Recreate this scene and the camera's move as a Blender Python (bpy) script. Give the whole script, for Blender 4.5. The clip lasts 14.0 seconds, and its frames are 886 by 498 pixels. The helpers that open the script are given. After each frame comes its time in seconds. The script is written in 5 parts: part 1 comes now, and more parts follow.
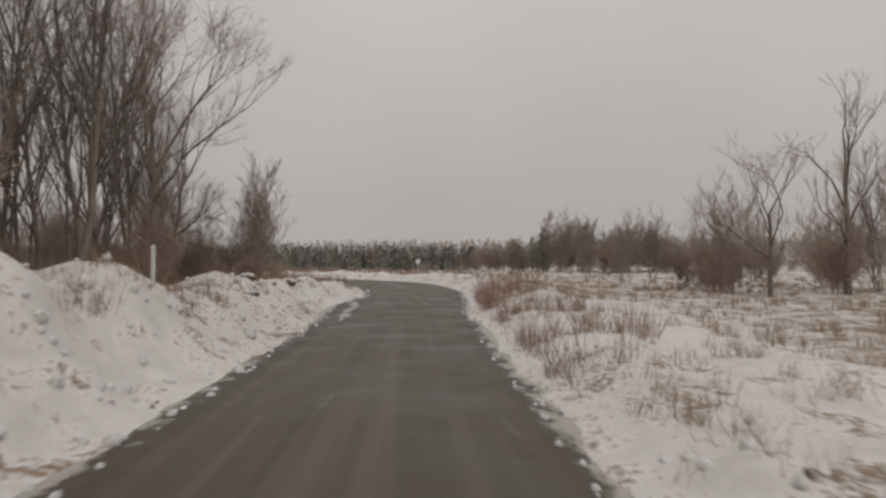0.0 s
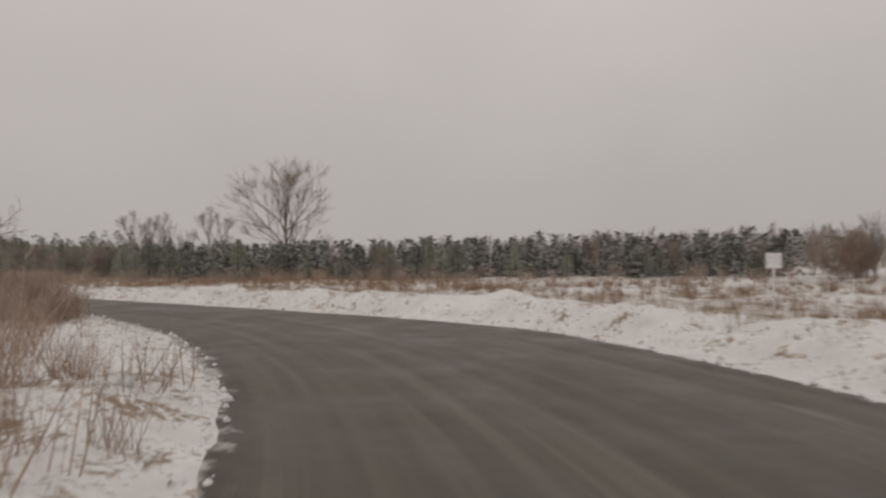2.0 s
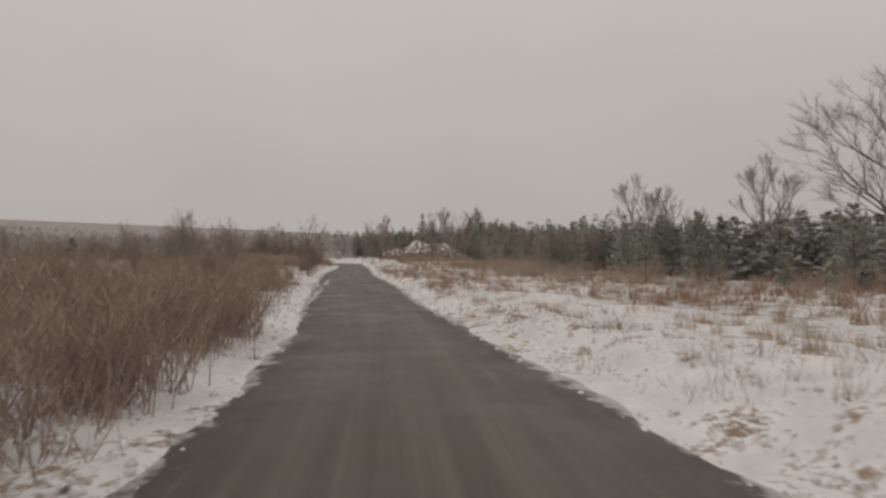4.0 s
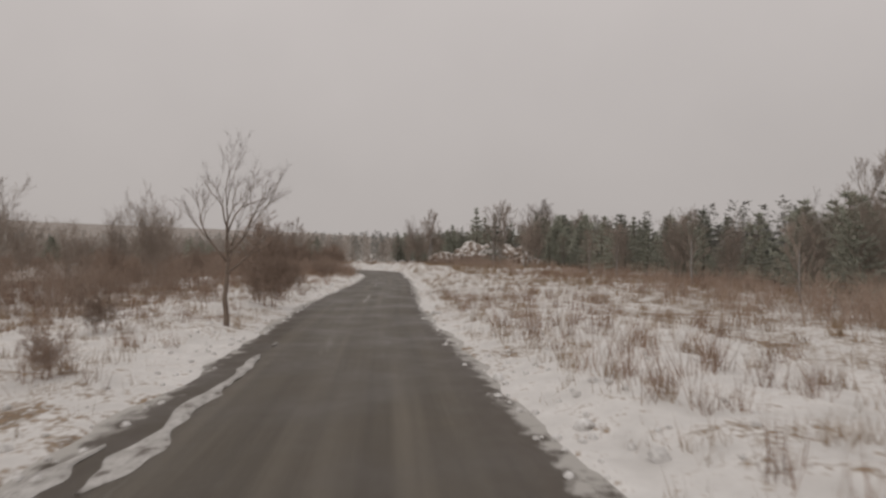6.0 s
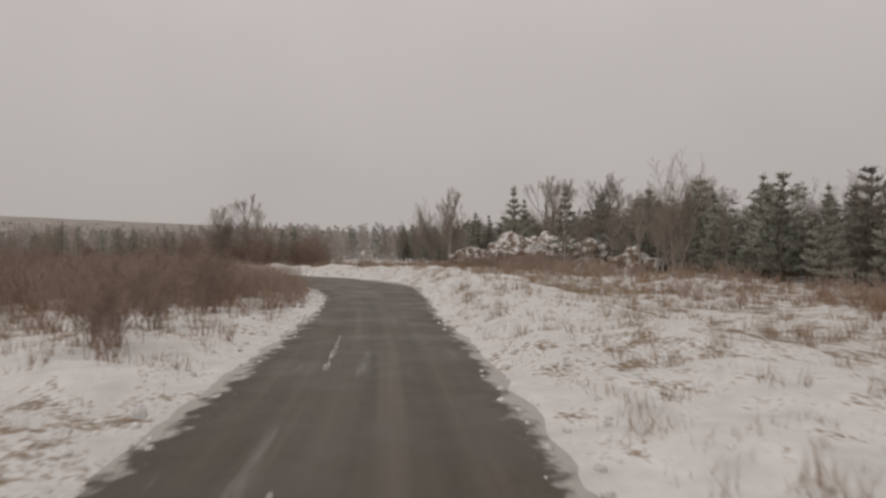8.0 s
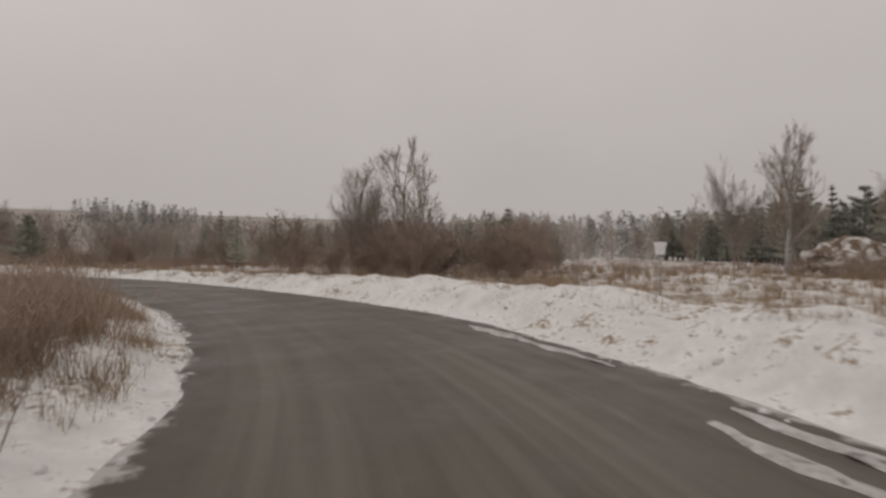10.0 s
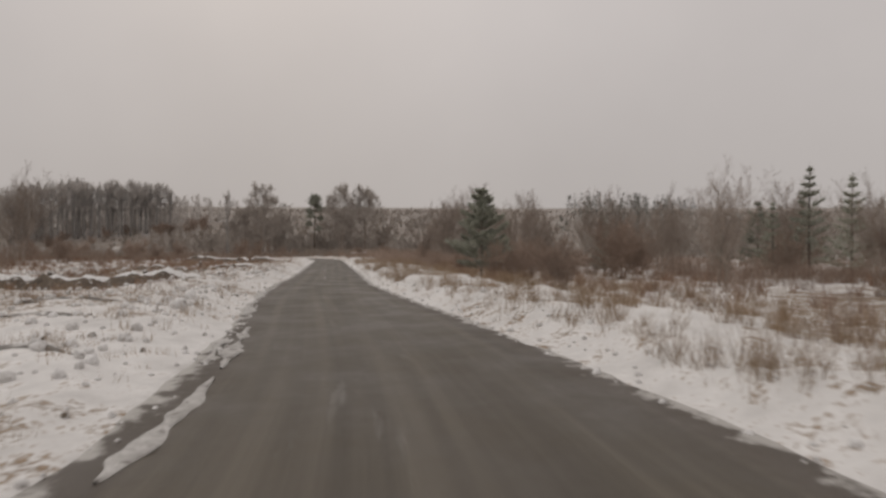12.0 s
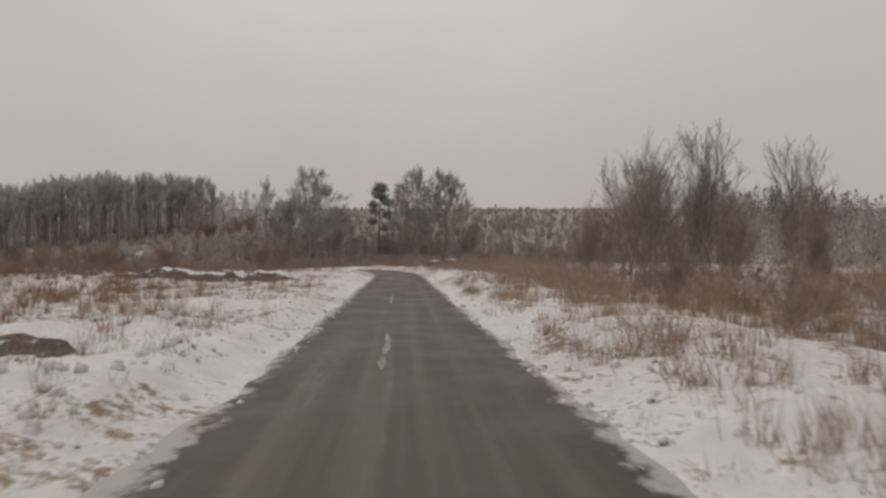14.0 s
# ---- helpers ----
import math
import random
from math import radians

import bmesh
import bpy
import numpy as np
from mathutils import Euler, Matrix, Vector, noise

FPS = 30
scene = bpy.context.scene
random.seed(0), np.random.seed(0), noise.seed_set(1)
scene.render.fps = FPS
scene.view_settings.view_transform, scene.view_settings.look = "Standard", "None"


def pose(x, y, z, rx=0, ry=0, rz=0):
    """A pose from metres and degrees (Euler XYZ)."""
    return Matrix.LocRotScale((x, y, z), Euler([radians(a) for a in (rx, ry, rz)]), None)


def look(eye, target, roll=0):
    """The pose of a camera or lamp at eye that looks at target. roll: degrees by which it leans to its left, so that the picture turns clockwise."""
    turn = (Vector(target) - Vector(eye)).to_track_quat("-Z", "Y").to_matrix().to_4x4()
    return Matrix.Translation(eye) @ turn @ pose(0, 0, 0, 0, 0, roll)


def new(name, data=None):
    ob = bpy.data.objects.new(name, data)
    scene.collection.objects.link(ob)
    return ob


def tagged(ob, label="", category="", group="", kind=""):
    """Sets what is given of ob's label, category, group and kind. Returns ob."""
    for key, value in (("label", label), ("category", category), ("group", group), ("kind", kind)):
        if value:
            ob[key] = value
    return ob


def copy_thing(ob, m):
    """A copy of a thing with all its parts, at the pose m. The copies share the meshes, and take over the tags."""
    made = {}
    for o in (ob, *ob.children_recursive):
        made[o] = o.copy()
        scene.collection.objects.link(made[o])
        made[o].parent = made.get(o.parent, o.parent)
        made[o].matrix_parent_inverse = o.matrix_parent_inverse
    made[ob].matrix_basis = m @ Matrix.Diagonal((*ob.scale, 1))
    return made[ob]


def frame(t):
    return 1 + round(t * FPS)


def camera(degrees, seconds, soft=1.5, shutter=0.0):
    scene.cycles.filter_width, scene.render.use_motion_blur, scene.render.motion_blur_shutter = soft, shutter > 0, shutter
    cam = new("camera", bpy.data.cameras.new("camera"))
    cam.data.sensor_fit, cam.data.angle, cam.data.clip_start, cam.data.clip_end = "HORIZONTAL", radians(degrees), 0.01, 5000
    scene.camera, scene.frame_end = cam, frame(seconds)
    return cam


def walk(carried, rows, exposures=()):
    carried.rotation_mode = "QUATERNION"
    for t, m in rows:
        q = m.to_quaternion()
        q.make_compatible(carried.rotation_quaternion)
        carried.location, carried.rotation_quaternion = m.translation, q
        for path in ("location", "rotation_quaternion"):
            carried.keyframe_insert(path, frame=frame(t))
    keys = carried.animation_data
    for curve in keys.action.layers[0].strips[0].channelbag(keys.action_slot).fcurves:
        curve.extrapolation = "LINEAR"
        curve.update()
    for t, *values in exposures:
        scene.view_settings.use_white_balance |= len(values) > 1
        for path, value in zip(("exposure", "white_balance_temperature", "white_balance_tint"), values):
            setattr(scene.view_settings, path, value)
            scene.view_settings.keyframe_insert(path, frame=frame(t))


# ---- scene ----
# A country road under an overcast winter sky, driven from a dense grove through two left-hand bends
# to a straight between fields. Metres; z is up, the road lies at z = 0, x and y in the plan.
EYE = 2.1
PATH = [
    (0.00, pose(0.00, 0.00, EYE, 91.06, -0.10, 12.25)),
    (0.25, pose(-1.72, 6.19, EYE, 91.17, -0.02, 11.26)),
    (0.50, pose(-3.36, 12.44, EYE, 91.28, 0.05, 10.77)),
    (0.75, pose(-4.98, 18.62, EYE, 91.15, 0.08, 11.20)),
    (1.00, pose(-6.65, 24.60, EYE, 91.03, 0.10, 12.60)),
    (1.25, pose(-8.51, 30.48, EYE, 91.10, 0.30, 15.05)),
    (1.50, pose(-10.71, 36.33, EYE, 91.16, 0.49, 18.84)),
    (1.75, pose(-13.40, 42.04, EYE, 91.14, 0.57, 24.33)),
    (2.00, pose(-16.71, 47.40, EYE, 91.11, 0.64, 31.85)),
    (2.25, pose(-20.61, 52.02, EYE, 91.05, 0.27, 41.24)),
    (2.50, pose(-24.84, 55.61, EYE, 90.99, -0.11, 50.41)),
    (2.75, pose(-28.96, 58.20, EYE, 90.48, -0.05, 57.58)),
    (3.00, pose(-32.62, 59.95, EYE, 89.97, -0.00, 64.14)),
    (3.25, pose(-36.03, 61.11, EYE, 90.07, -0.00, 70.32)),
    (3.50, pose(-39.55, 62.02, EYE, 90.18, 0.00, 72.32)),
    (3.75, pose(-43.22, 62.92, EYE, 90.28, 0.00, 72.66)),
    (4.00, pose(-47.03, 63.80, EYE, 90.38, 0.00, 74.06)),
    (4.25, pose(-50.98, 64.59, EYE, 90.49, 0.01, 75.65)),
    (4.50, pose(-55.06, 65.32, EYE, 90.59, 0.01, 76.16)),
    (4.75, pose(-59.25, 66.06, EYE, 90.69, 0.01, 76.35)),
    (5.00, pose(-63.54, 66.78, EYE, 90.80, 0.01, 77.14)),
    (5.25, pose(-67.94, 67.44, EYE, 90.90, 0.01, 78.07)),
    (5.50, pose(-72.43, 68.07, EYE, 91.00, 0.01, 78.41)),
    (5.75, pose(-77.03, 68.71, EYE, 90.84, -0.01, 78.08)),
    (6.00, pose(-81.75, 69.39, EYE, 90.68, -0.03, 77.94)),
    (6.25, pose(-86.67, 70.08, EYE, 90.59, 0.12, 78.70)),
    (6.50, pose(-91.88, 70.72, EYE, 90.49, 0.26, 79.71)),
    (6.75, pose(-97.24, 71.30, EYE, 90.42, 0.10, 80.14)),
    (7.00, pose(-102.58, 71.88, EYE, 90.36, -0.06, 79.74)),
    (7.25, pose(-107.89, 72.53, EYE, 90.38, -0.06, 78.78)),
    (7.50, pose(-113.18, 73.25, EYE, 90.40, -0.05, 78.33)),
    (7.75, pose(-118.44, 73.98, EYE, 90.43, -0.05, 78.25)),
    (8.00, pose(-123.69, 74.71, EYE, 90.45, -0.04, 78.32)),
    (8.25, pose(-128.93, 75.42, EYE, 90.47, -0.03, 78.83)),
    (8.50, pose(-134.17, 76.05, EYE, 90.49, -0.03, 80.02)),
    (8.75, pose(-139.43, 76.56, EYE, 90.52, -0.02, 81.36)),
    (9.00, pose(-144.70, 76.95, EYE, 90.54, -0.02, 82.51)),
    (9.25, pose(-149.98, 77.22, EYE, 90.56, -0.01, 84.38)),
    (9.50, pose(-155.27, 77.23, EYE, 90.59, -0.00, 88.06)),
    (9.75, pose(-160.56, 76.82, EYE, 90.39, 0.02, 93.36)),
    (10.00, pose(-165.79, 75.88, EYE, 90.18, 0.04, 99.73)),
    (10.25, pose(-170.88, 74.32, EYE, 90.31, -0.00, 106.71)),
    (10.50, pose(-175.79, 72.13, EYE, 90.44, -0.05, 113.97)),
    (10.75, pose(-180.46, 69.28, EYE, 90.85, -0.32, 121.05)),
    (11.00, pose(-184.87, 65.85, EYE, 91.25, -0.59, 126.76)),
    (11.25, pose(-189.09, 61.99, EYE, 91.05, -0.27, 130.31)),
    (11.50, pose(-193.19, 57.80, EYE, 90.84, 0.05, 133.37)),
    (11.75, pose(-197.05, 53.33, EYE, 90.34, -0.04, 137.63)),
    (12.00, pose(-200.53, 48.58, EYE, 89.84, -0.14, 142.43)),
    (12.25, pose(-203.54, 43.69, EYE, 90.41, 0.12, 146.68)),
    (12.50, pose(-206.12, 38.80, EYE, 90.98, 0.37, 149.92)),
    (12.75, pose(-208.39, 33.97, EYE, 90.64, 0.10, 151.81)),
    (13.00, pose(-210.50, 29.26, EYE, 90.29, -0.16, 152.04)),
    (13.25, pose(-212.63, 24.66, EYE, 90.26, -0.14, 150.62)),
    (13.50, pose(-214.86, 20.16, EYE, 90.22, -0.11, 148.98)),
    (13.75, pose(-217.18, 15.73, EYE, 90.26, -0.18, 148.44)),
    (14.00, pose(-219.51, 11.29, EYE, 90.30, -0.25, 148.66)),
]
cam = camera(71.2, 14.0, soft=2.6, shutter=0.12)
walk(cam, PATH)

# ---- light ----
world = bpy.data.worlds.new("overcast_sky")
scene.world = world
world.use_nodes = True
wn, wl = world.node_tree.nodes, world.node_tree.links
wn.clear()
sky = wn.new("ShaderNodeTexSky")
sky.sky_type, sky.sun_disc = "NISHITA", False
sky.sun_elevation, sky.sun_rotation = radians(32), radians(200)
sky.dust_density = 6.0
sky_bg = wn.new("ShaderNodeBackground")
sky_bg.inputs["Strength"].default_value = 0.05
wl.new(sky.outputs[0], sky_bg.inputs["Color"])
# cloud layer: even near the horizon, brighter towards the zenith
wc = wn.new("ShaderNodeTexCoord")
ws = wn.new("ShaderNodeSeparateXYZ")
wl.new(wc.outputs["Generated"], ws.inputs[0])
wr = wn.new("ShaderNodeValToRGB")
wr.color_ramp.elements[0].position, wr.color_ramp.elements[0].color = 0.0, (0.445, 0.412, 0.398, 1)
wr.color_ramp.elements[1].position, wr.color_ramp.elements[1].color = 1.0, (0.72, 0.68, 0.655, 1)
for p, c in ((0.12, (0.465, 0.43, 0.415, 1)), (0.38, (0.555, 0.513, 0.497, 1)), (0.6, (0.62, 0.577, 0.56, 1))):
    wr.color_ramp.elements.new(p).color = c
wl.new(ws.outputs["Z"], wr.inputs["Fac"])
wnoise = wn.new("ShaderNodeTexNoise")
wnoise.inputs["Scale"].default_value, wnoise.inputs["Detail"].default_value = 2.2, 5
wl.new(wc.outputs["Generated"], wnoise.inputs["Vector"])
wmap = wn.new("ShaderNodeMapRange")
wmap.inputs["To Min"].default_value, wmap.inputs["To Max"].default_value = 0.88, 1.12
wl.new(wnoise.outputs[0], wmap.inputs["Value"])
cloud_bg = wn.new("ShaderNodeBackground")
wl.new(wr.outputs[0], cloud_bg.inputs["Color"])
wl.new(wmap.outputs[0], cloud_bg.inputs["Strength"])
wmix = wn.new("ShaderNodeMixShader")
wmix.inputs[0].default_value = 0.97
wl.new(sky_bg.outputs[0], wmix.inputs[1])
wl.new(cloud_bg.outputs[0], wmix.inputs[2])
wl.new(wmix.outputs[0], wn.new("ShaderNodeOutputWorld").inputs[0])

sun = new("sun", bpy.data.lights.new("sun", "SUN"))
sun.data.energy, sun.data.angle, sun.data.color = 0.5, radians(40), (1.0, 0.97, 0.93)
sun.matrix_world = look((40, -60, 70), (0, 0, 0))
scene.view_settings.exposure = 0.0



# ---- materials ----
def ramp(nt, source, stops):
    r = nt.nodes.new("ShaderNodeValToRGB")
    els = r.color_ramp.elements
    while len(els) < len(stops):
        els.new(0.5)
    for e, (p, c) in zip(els, stops):
        e.position, e.color = p, (*c, 1)
    nt.links.new(source, r.inputs["Fac"])
    return r.outputs[0]


def noise_node(nt, scale, detail=4, rough=0.55, vector=None, stretch=None):
    n = nt.nodes.new("ShaderNodeTexNoise")
    n.inputs["Scale"].default_value, n.inputs["Detail"].default_value, n.inputs["Roughness"].default_value = scale, detail, rough
    if vector is None:
        vector = nt.nodes.new("ShaderNodeTexCoord").outputs["Object"]
    if stretch:
        m = nt.nodes.new("ShaderNodeMapping")
        m.inputs["Scale"].default_value = stretch
        nt.links.new(vector, m.inputs["Vector"])
        vector = m.outputs[0]
    nt.links.new(vector, n.inputs["Vector"])
    return n.outputs[0]


def mixed(nt, fac, a, b, mode="MIX"):
    m = nt.nodes.new("ShaderNodeMix")
    m.data_type, m.blend_type = "RGBA", mode
    for key, v in ((0, fac), (6, a), (7, b)):
        if isinstance(v, (int, float)):
            m.inputs[key].default_value = v
        elif isinstance(v, tuple):
            m.inputs[key].default_value = (*v, 1)
        else:
            nt.links.new(v, m.inputs[key])
    return m.outputs[2]


def math_node(nt, op, a, b=0.0, clamp=False):
    m = nt.nodes.new("ShaderNodeMath")
    m.operation, m.use_clamp = op, clamp
    for i, v in enumerate((a, b)):
        if isinstance(v, (int, float)):
            m.inputs[i].default_value = v
        else:
            nt.links.new(v, m.inputs[i])
    return m.outputs[0]


def material(name, dark, light, fine=40, coarse=4, rough=0.8, bump=0.3, bump_size=0.01, metal=0.0, spots=None, spot_scale=8, spot_range=(0.55, 0.65), per_object=0.0, spread=0.14, centre=0.5, grain=0.55):
    """Two scales of tone between dark and light, bump from the finer one, and optional spots of another colour."""
    m = bpy.data.materials.new(name)
    m.use_nodes = True
    nt = m.node_tree
    b = nt.nodes["Principled BSDF"]
    f, c = noise_node(nt, fine, 5, grain), noise_node(nt, coarse, 4)
    both = math_node(nt, "ADD", math_node(nt, "MULTIPLY", f, 0.5), math_node(nt, "MULTIPLY", c, 0.5))
    col = ramp(nt, both, ((centre - spread, dark), (centre + spread, light)))
    if spots:
        sp = ramp(nt, noise_node(nt, spot_scale, 6, 0.6), ((spot_range[0], (0, 0, 0)), (spot_range[1], (1, 1, 1))))
        col = mixed(nt, sp, col, spots)
    if per_object:
        oi = nt.nodes.new("ShaderNodeObjectInfo")
        hs = nt.nodes.new("ShaderNodeHueSaturation")
        nt.links.new(col, hs.inputs["Color"])
        mr = nt.nodes.new("ShaderNodeMapRange")
        mr.inputs["To Min"].default_value, mr.inputs["To Max"].default_value = 1 - per_object, 1 + per_object
        nt.links.new(oi.outputs["Random"], mr.inputs["Value"])
        nt.links.new(mr.outputs[0], hs.inputs["Value"])
        col = hs.outputs[0]
    nt.links.new(col, b.inputs["Base Color"])
    b.inputs["Roughness"].default_value, b.inputs["Metallic"].default_value = rough, metal
    bp = nt.nodes.new("ShaderNodeBump")
    bp.inputs["Strength"].default_value, bp.inputs["Distance"].default_value = bump, bump_size
    nt.links.new(f, bp.inputs["Height"])
    nt.links.new(bp.outputs[0], b.inputs["Normal"])
    return m


M_BARK = material("grey_brown_bark", (0.115, 0.096, 0.081), (0.235, 0.2, 0.171), 30, 3, 0.9, 0.6, 0.01, per_object=0.25)
M_TWIG = material("brown_twigs", (0.25, 0.208, 0.176), (0.42, 0.355, 0.305), 20, 2, 0.9, 0.1, per_object=0.25)
M_BIRCH = material("birch_bark", (0.2, 0.19, 0.18), (0.45, 0.43, 0.41), 14, 2, 0.8, 0.3, spots=(0.05, 0.045, 0.04), spot_scale=9)
M_SHRUB = material("red_brown_shrub_twigs", (0.25, 0.185, 0.145), (0.43, 0.33, 0.268), 12, 1.5, 0.9, 0.1, per_object=0.25)
M_PINE = material("pine_needles", (0.235, 0.243, 0.193), (0.41, 0.415, 0.35), 6, 0.8, 0.75, 0.1, spots=(0.55, 0.54, 0.52), spot_scale=3, spot_range=(0.58, 0.74), per_object=0.3)
# far conifers and twigs: haze is painted in as a paler base colour
M_FAR = material("haze_pale_conifers", (0.2, 0.2, 0.18), (0.38, 0.37, 0.345), 2, 0.2, 0.9, 0.0)
M_FARTWIG = material("haze_pale_twigs", (0.33, 0.293, 0.262), (0.54, 0.49, 0.445), 2, 0.2, 0.9, 0.0)
M_GRASS = material("dry_grass", (0.19, 0.132, 0.082), (0.42, 0.31, 0.21), 3, 0.35, 0.85, 0.0)
M_WEED = material("dead_weed_stems", (0.17, 0.108, 0.075), (0.36, 0.235, 0.165), 4, 0.4, 0.9, 0.0)
M_CLOD = material("dirty_snow_clods", (0.45, 0.43, 0.41), (0.84, 0.83, 0.82), 12, 2, 0.7, 0.4, 0.02, spots=(0.12, 0.09, 0.06), spot_scale=4, spot_range=(0.58, 0.68))
M_HEAP = material("snowy_earth_heap", (0.5, 0.48, 0.46), (0.8, 0.78, 0.76), 6, 1, 0.8, 0.5, 0.05, spots=(0.16, 0.11, 0.075), spot_scale=1.1, spot_range=(0.42, 0.54))
M_SNOWLUMP = material("grey_snow_lump", (0.5, 0.49, 0.48), (0.8, 0.79, 0.78), 70, 20, 0.7, 0.6, 0.003)
M_PAINT = material("worn_road_paint", (0.24, 0.225, 0.2), (0.46, 0.44, 0.4), 18, 4, 0.7, 0.2, spots=(0.06, 0.058, 0.055), spot_scale=9, spot_range=(0.5, 0.6))
M_POST = material("weathered_post", (0.2, 0.18, 0.16), (0.4, 0.38, 0.35), 20, 4, 0.8, 0.3)
M_SLUSH = material("grey_slush", (0.26, 0.245, 0.225), (0.56, 0.54, 0.52), 20, 3, 0.55, 0.5, 0.01, spots=(0.12, 0.1, 0.085), spot_scale=5, spot_range=(0.55, 0.66))
M_DARK = material("dark_brown_twigs", (0.12, 0.093, 0.074), (0.25, 0.195, 0.158), 20, 2, 0.9, 0.1, per_object=0.25)
M_SCRUB = material("grey_brown_scrub", (0.2, 0.165, 0.135), (0.36, 0.31, 0.265), 3, 0.4, 0.9, 0.0)
# birch grove twigs: haze of distance put into a still paler colour
M_HAZEPALE = material("haze_pale_birch_twigs", (0.46, 0.425, 0.395), (0.7, 0.665, 0.635), 3, 0.4, 0.9, 0.0)
M_EARTH = material("dark_frozen_soil", (0.05, 0.038, 0.028), (0.15, 0.115, 0.085), 14, 2, 0.9, 0.6, 0.03, spots=(0.6, 0.58, 0.56), spot_scale=3, spot_range=(0.6, 0.68))
M_MUD = material("wet_mud", (0.07, 0.058, 0.046), (0.19, 0.165, 0.14), 16, 2, 0.5, 0.5, 0.02, spots=(0.62, 0.6, 0.58), spot_scale=2.2, spot_range=(0.54, 0.62))
M_PLATE = material("dirty_white_plate", (0.55, 0.54, 0.52), (0.8, 0.79, 0.78), 12, 3, 0.6, 0.2, 0.004, spots=(0.3, 0.29, 0.28), spot_scale=7, spot_range=(0.62, 0.7))


def asphalt():
    m = bpy.data.materials.new("wet_asphalt")
    m.use_nodes = True
    nt = m.node_tree
    b = nt.nodes["Principled BSDF"]
    fine = noise_node(nt, 55, 4)
    plan, edge = nt.nodes.new("ShaderNodeUVMap"), nt.nodes.new("ShaderNodeUVMap")
    plan.uv_map, edge.uv_map = "plan", "edge"
    streak = noise_node(nt, 1.0, 4, 0.6, plan.outputs[0], (2.4, 0.045, 1))
    patch = noise_node(nt, 0.5, 5, 0.6)
    v = math_node(nt, "ADD", math_node(nt, "MULTIPLY", streak, 0.55), math_node(nt, "MULTIPLY", patch, 0.3))
    v = math_node(nt, "ADD", v, math_node(nt, "MULTIPLY", fine, 0.15))
    col = ramp(nt, v, ((0.36, (0.058, 0.047, 0.035)), (0.5, (0.088, 0.074, 0.056)), (0.64, (0.14, 0.12, 0.093))))
    slush = ramp(nt, noise_node(nt, 0.9, 6, 0.62, plan.outputs[0], (2.0, 0.2, 1)), ((0.62, (0, 0, 0)), (0.8, (0.45, 0.45, 0.45))))
    col = mixed(nt, slush, col, (0.4, 0.39, 0.37))
    # mud and grey slush pushed to the road's edges
    sx = nt.nodes.new("ShaderNodeSeparateXYZ")
    nt.links.new(edge.outputs[0], sx.inputs[0])
    near = math_node(nt, "MINIMUM", sx.outputs["X"], sx.outputs["Y"])
    near = math_node(nt, "ADD", near, math_node(nt, "MULTIPLY", math_node(nt, "SUBTRACT", noise_node(nt, 1.8, 6, 0.65), 0.5), 1.6))
    mud = nt.nodes.new("ShaderNodeMapRange")
    mud.inputs["From Min"].default_value, mud.inputs["From Max"].default_value = 0.9, 0.35
    mud.inputs["To Max"].default_value = 0.8
    nt.links.new(near, mud.inputs["Value"])
    col = mixed(nt, mud.outputs[0], col, (0.07, 0.055, 0.042))
    rim = nt.nodes.new("ShaderNodeMapRange")
    rim.inputs["From Min"].default_value, rim.inputs["From Max"].default_value = 0.2, 0.0
    rim.inputs["To Max"].default_value = 0.8
    nt.links.new(near, rim.inputs["Value"])
    col = mixed(nt, rim.outputs[0], col, (0.5, 0.48, 0.45))
    nt.links.new(col, b.inputs["Base Color"])
    b.inputs["Specular IOR Level"].default_value = 0.35
    nt.links.new(ramp(nt, patch, ((0.35, (0.4, 0.4, 0.4)), (0.65, (0.65, 0.65, 0.65)))), b.inputs["Roughness"])
    bp = nt.nodes.new("ShaderNodeBump")
    bp.inputs["Strength"].default_value, bp.inputs["Distance"].default_value = 0.5, 0.01
    nt.links.new(fine, bp.inputs["Height"])
    nt.links.new(bp.outputs[0], b.inputs["Normal"])
    return m


